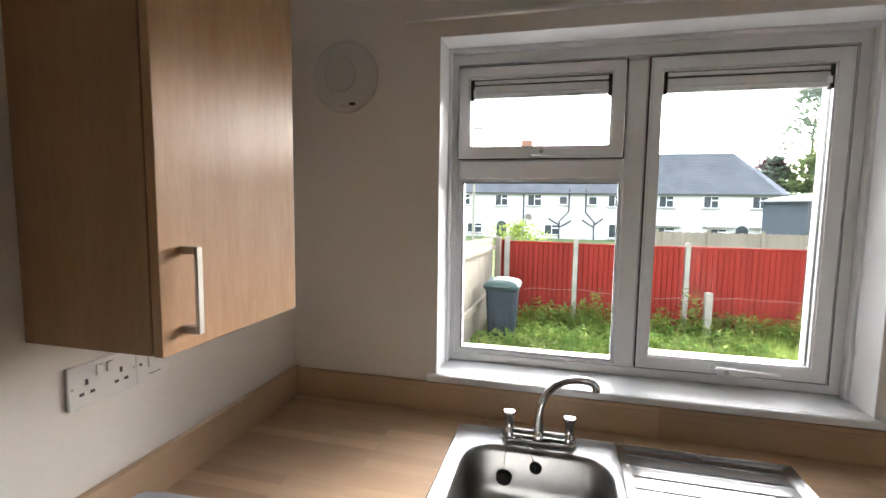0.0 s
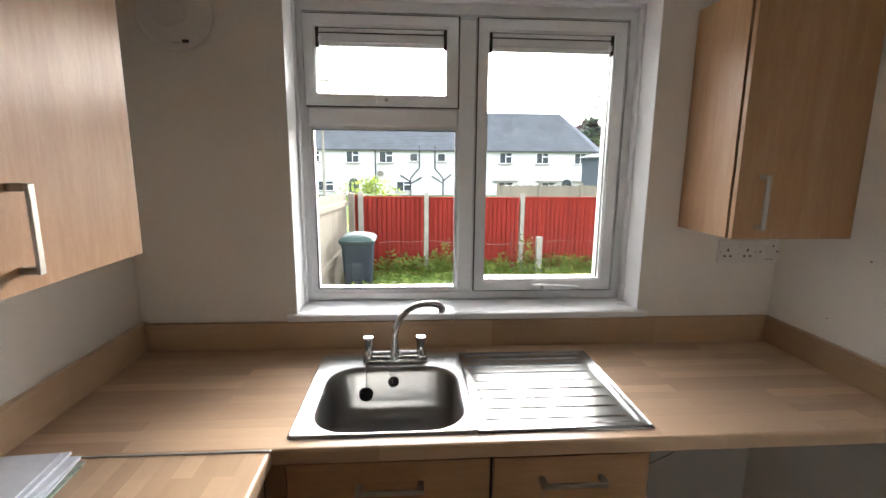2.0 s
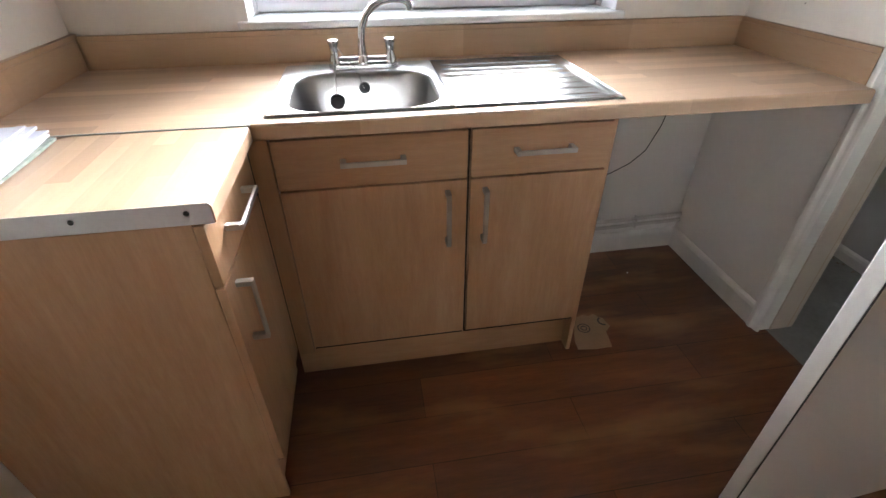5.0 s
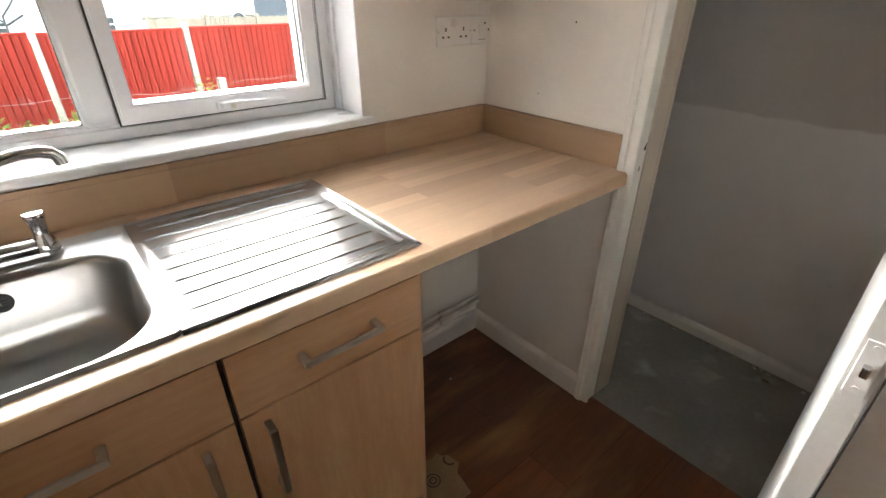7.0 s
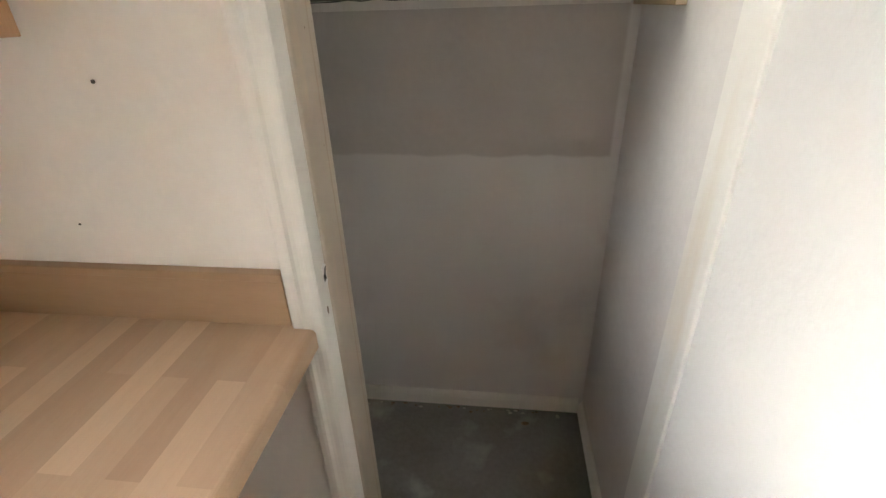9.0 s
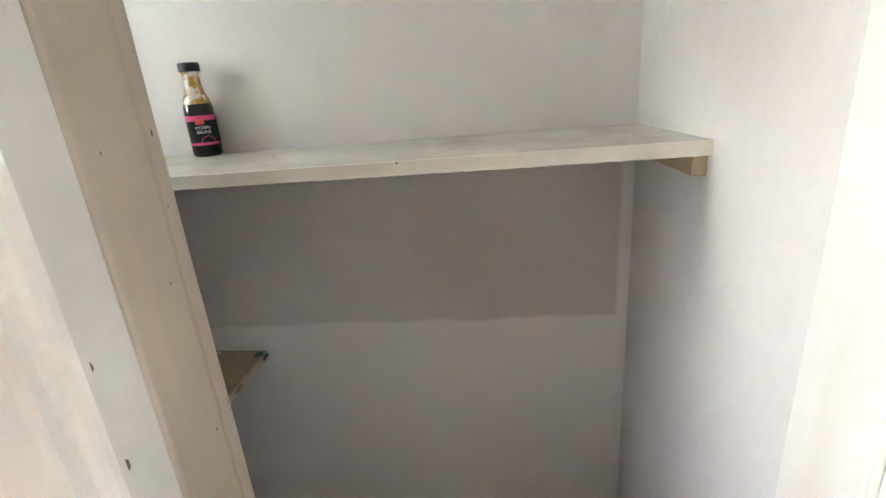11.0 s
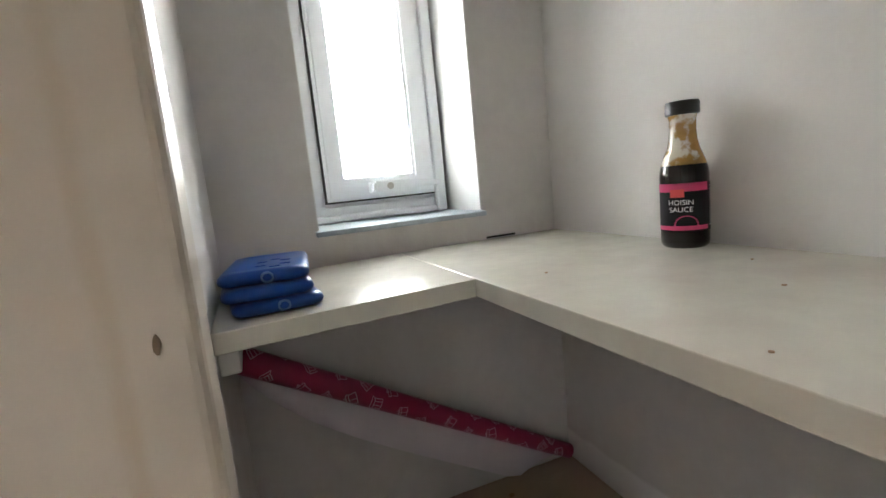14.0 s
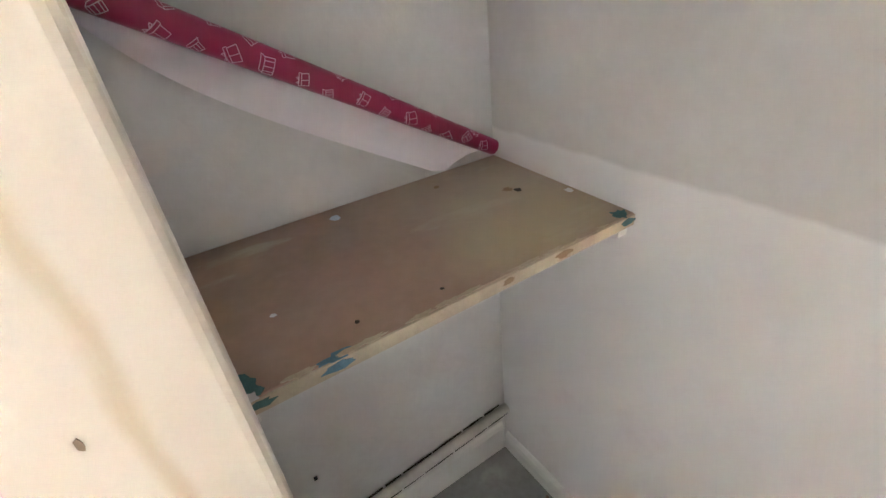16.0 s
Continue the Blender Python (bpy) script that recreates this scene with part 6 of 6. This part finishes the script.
# far white terrace
HY, EAVE, RIDGE = 50.0, 2.86, 7.4
hs = thing("terraced_houses", "long white rendered terrace with a hipped slate roof", "house", (0, HY, -2.2))
part("wall", box(B(), -34, 21.7, HY, HY + 9, -2.3, EAVE + 0.05), M_RENDERW, hs)
bm = B()
rv = [bm.verts.new(p) for p in ((-34.3, HY - 0.4, EAVE), (22.3, HY - 0.4, EAVE), (22.3, HY + 9.4, EAVE), (-34.3, HY + 9.4, EAVE), (-29, HY + 4.5, RIDGE), (18.7, HY + 4.5, RIDGE))]
for q in ((0, 1, 5, 4), (1, 2, 5), (2, 3, 4, 5), (3, 0, 4), (3, 2, 1, 0)):
    bm.faces.new([rv[i] for i in q])
rf = part("roof", bm, M_SLATE, hs)
for k in range(26):
    f = (k + 1) / 27
    y, z = HY - 0.4 + 4.9 * f, EAVE + (RIDGE - EAVE) * f
    part("slate_course", box(B(), -34 + 5 * f, 21.6 - 3.2 * f, y - 0.1, y + 0.02, z + 0.0, z + 0.045), M_SLATE, rf)
part("gutter", box(B(), -34.3, 22.3, HY - 0.55, HY - 0.4, EAVE - 0.08, EAVE + 0.06, 0.02), M_DRAIN, hs)
for cx in (-3.0, 6.9):
    ch = part("chimney", box(B(), cx - 0.65, cx + 0.65, HY + 4.0, HY + 5.0, RIDGE - 0.4, RIDGE + 1.7, 0.03), M_BRICK, rf, "red brick chimney stack")


def far_window(cx, zc, w, h, lights, parent):
    wv = part("window", box(B(), cx - w / 2, cx + w / 2, HY - 0.08, HY - 0.003, zc - h / 2, zc + h / 2, 0.01), M_UPVC, parent)
    for k in range(lights):
        a = cx - w / 2 + 0.07 + k * (w - 0.07) / lights
        e = a + (w - 0.07) / lights - 0.07
        zz = [(zc - h / 2 + 0.07, zc + h / 2 - 0.07)] if k % 2 == 0 else [(zc - h / 2 + 0.07, zc + 0.12), (zc + 0.22, zc + h / 2 - 0.07)]
        for za, zb in zz:
            part("pane", box(B(), a, e, HY - 0.095, HY - 0.079, za, zb), M_PANEW, wv)
    part("sill", box(B(), cx - w / 2 - 0.15, cx + w / 2 + 0.15, HY - 0.22, HY - 0.081, zc - h / 2 - 0.12, zc - h / 2, 0.01), M_POST, wv)


for cx, w, h, n_ in ((-14.6, 1.4, 1.2, 2), (-9.4, 1.3, 1.2, 2), (-5.27, 1.4, 1.25, 2), (-1.7, 1.5, 1.25, 2), (1.3, 0.9, 0.9, 1), (4.3, 0.9, 0.9, 1), (6.5, 1.4, 1.25, 2), (11.4, 1.4, 1.2, 2), (15.5, 1.4, 1.2, 2), (19.8, 1.4, 1.2, 2)):
    far_window(cx, 2.12, w, h, n_, hs)
for cx, w, h, n_ in ((-8.2, 1.7, 1.1, 2), (-3.6, 0.8, 0.9, 1), (0.2, 1.6, 1.1, 2), (7.0, 2.1, 1.5, 2), (11.4, 1.9, 1.0, 2), (16.3, 1.5, 1.0, 2), (20.4, 0.8, 1.0, 1)):
    far_window(cx, -1.0, w, h, n_, hs)
for cx in (-5.2, 18.4):
    part("arched_door", prism(B(), [(cx - 0.55, -2.2), (cx + 0.55, -2.2)] + [(cx + 0.55 * math.cos(a), -0.7 + 0.55 * math.sin(a)) for a in [math.pi * k / 8 for k in range(9)]], "y", HY - 0.06, HY - 0.003), M_PANEW, hs, "dark arched doorway")
for pts_ in (((-2.85, 2.8), (-2.85, -2.2)), ((1.9, 3.3), (1.9, 1.0), (0.95, -0.1), (0.95, -2.2)), ((-0.2, 0.2), (0.95, -0.5)), ((3.6, 3.3), (3.6, 0.9), (4.5, -0.1), (4.5, -2.2)), ((5.4, 0.3), (4.5, -0.4)), ((3.3, 0.1), (4.4, -0.6)), ((2.2, 0.0), (1.0, -0.7)), ((21.3, 2.8), (21.3, -2.2))):
    part("drainpipe", tube(B(), [(x, HY - 0.12, z) for x, z in pts_], 0.07, 8), M_DRAIN, hs)
for cx in (-2.3,):
    part("satellite_dish", cyl(B(), (cx, HY - 0.35, 0.35), (cx, HY - 0.25, 0.4), 0.36, 0.30, n=18), M_POST, hs, "grey satellite dish")
for cx in (11.4, 16.3, 20.4):
    part("canopy", box(B(), cx - 1.4, cx + 1.4, HY - 0.7, HY - 0.003, -0.42, -0.30, 0.02), M_POST, hs)

# lamp column, far fence, shed, trees, bush
lp = thing("street_lamp", "tall pale grey street lamp beyond the fence", "street lamp", (-4.05, 26, -1.7))
part("column", cyl(B(), (-4.05, 26, -1.7), (-4.05, 26, 6.0), 0.09, 0.06, n=12), M_POST, lp, smooth=True)
part("lantern", box(B(), -4.15, -3.55, 25.9, 26.1, 5.95, 6.08, 0.03), M_POST, lp)
ff = thing("far_fence", "weathered panel fence beyond the red fence", "fence", (8.5, 18, -1.4))
for k in range(48):
    part("board", box(B(), 4.6 + k * 0.15, 4.6 + k * 0.15 + 0.145, 18, 18.03, -1.5, 0.62 + 0.03 * (k % 2)), M_GREYF, ff)
for k in range(5):
    part("post", box(B(), 4.6 + k * 1.8 - 0.05, 4.6 + k * 1.8 + 0.05, 17.9, 17.999, -1.5, 0.74), M_GREYF, ff)
sh = thing("barn", "dark sheeted shed with a curved roof", "shed", (14, 27, -1.8))
bm = B()
prism(bm, [(13.75, -1.8), (19.5, -1.8), (19.5, 2.5), (16, 2.45), (14.7, 2.26), (13.75, 2.02)], "y", 27, 33)
part("body", bm, M_SHED, sh)
bm = B()
prism(bm, [(13.5, 1.94), (13.8, 2.04), (14.7, 2.28), (16, 2.47), (19.5, 2.55), (19.5, 2.62), (16, 2.55), (14.7, 2.35), (13.8, 2.11), (13.5, 2.01)], "y", 26.6, 33.2)
part("roof_sheet", bm, M_SHED, sh)
part("post", box(B(), 13.52, 13.60, 26.7, 26.78, -1.8, 1.96), M_DRAIN, sh)


def tree(name, label, base, h, mat, seed, rad, fir):
    g = random.Random(seed)
    t = thing(name, label, "tree", base)
    bx, by, bz_ = base
    bm2 = tube(B(), [(bx + 0.1 * math.sin(k), by, bz_ + h * 0.95 * k / 8) for k in range(9)], [0.35 * (1 - k / 8.5) for k in range(9)], 10)
    for k in range(16):
        zb = bz_ + h * (0.2 + 0.7 * k / 16)
        a = g.uniform(0, 6.28)
        r = rad * (1 - (zb - bz_) / h * 0.85) * 0.8
        tube(bm2, [(bx, by, zb), (bx + r * 0.5 * math.cos(a), by + r * 0.5 * math.sin(a), zb + (0.05 if fir else 0.4) * r), (bx + r * math.cos(a), by + r * math.sin(a), zb + (-0.15 if fir else 0.7) * r)], [0.09, 0.05, 0.015], 6)
    part("trunk", bm2, M_BARK, t, smooth=True)
    quads = []
    for k in range(380):
        f = g.random()
        zc = bz_ + h * (0.1 + 0.9 * f)
        r = rad * ((1 - f) ** 0.75 if fir else math.sin(math.pi * min(1, 0.15 + f * 0.85)) ** 0.6) * (0.55 + 0.5 * g.random())
        a = g.uniform(0, 6.28)
        c = Vector((bx + r * math.cos(a), by + r * math.sin(a), zc - (0.25 * r if fir else 0)))
        for q in range(34):
            p = c + Vector((g.gauss(0, 0.75), g.gauss(0, 0.75), g.gauss(0, 0.3)))
            b_, s = g.uniform(0, 6.28), g.uniform(0.3, 0.6)
            d = Vector((math.cos(b_), math.sin(b_), g.uniform(-0.5, 0.3))) * s
            w_ = Vector((-math.sin(b_), math.cos(b_), 0.2)) * s * 0.4
            quads.append((p, p + d * 0.5 + w_, p + d, p + d * 0.5 - w_))
    me = bpy.data.meshes.new("crown")
    me.from_pydata([tuple(p) for q in quads for p in q], [], [tuple(range(4 * i, 4 * i + 4)) for i in range(len(quads))])
    me.materials.append(mat)
    cr = new("crown", me)
    cr.parent, cr.matrix_parent_inverse = t, t.matrix_basis.inverted()
    return t


tree("fir_tree", "tall green fir tree behind the houses", (27.4, 58, -2.2), 19.0, M_FIR, 5, 6.6, True)
tree("broadleaf_tree", "bright green leafy tree behind the shed", (27.6, 54, -2.2), 10.5, M_TREE, 8, 3.6, False)
tree("purple_tree", "dark purple-leaved tree beside the houses", (24.6, 60, -2.2), 9.4, M_MAPLE, 9, 2.2, False)
quads = []
g9 = random.Random(3)
for k in range(2600):
    a, b_ = g9.uniform(0, 6.28), g9.uniform(0, 3.14)
    r = 1.0 * (0.6 + 0.5 * g9.random())
    c = Vector((-0.55 + 1.5 * r * math.cos(a) * math.sin(b_), 16 + r * math.sin(a) * math.sin(b_), -0.35 + 1.25 * r * math.cos(b_)))
    d = Vector((g9.uniform(-1, 1), g9.uniform(-1, 1), g9.uniform(-0.6, 0.6))).normalized() * 0.14
    w_ = d.cross(Vector((0.2, 0.1, 1))).normalized() * 0.05
    quads.append((c, c + d * 0.5 + w_, c + d, c + d * 0.5 - w_))
from_quads("garden_bush", quads, M_LEAF2, "rounded green bush beyond the red fence", "bush")
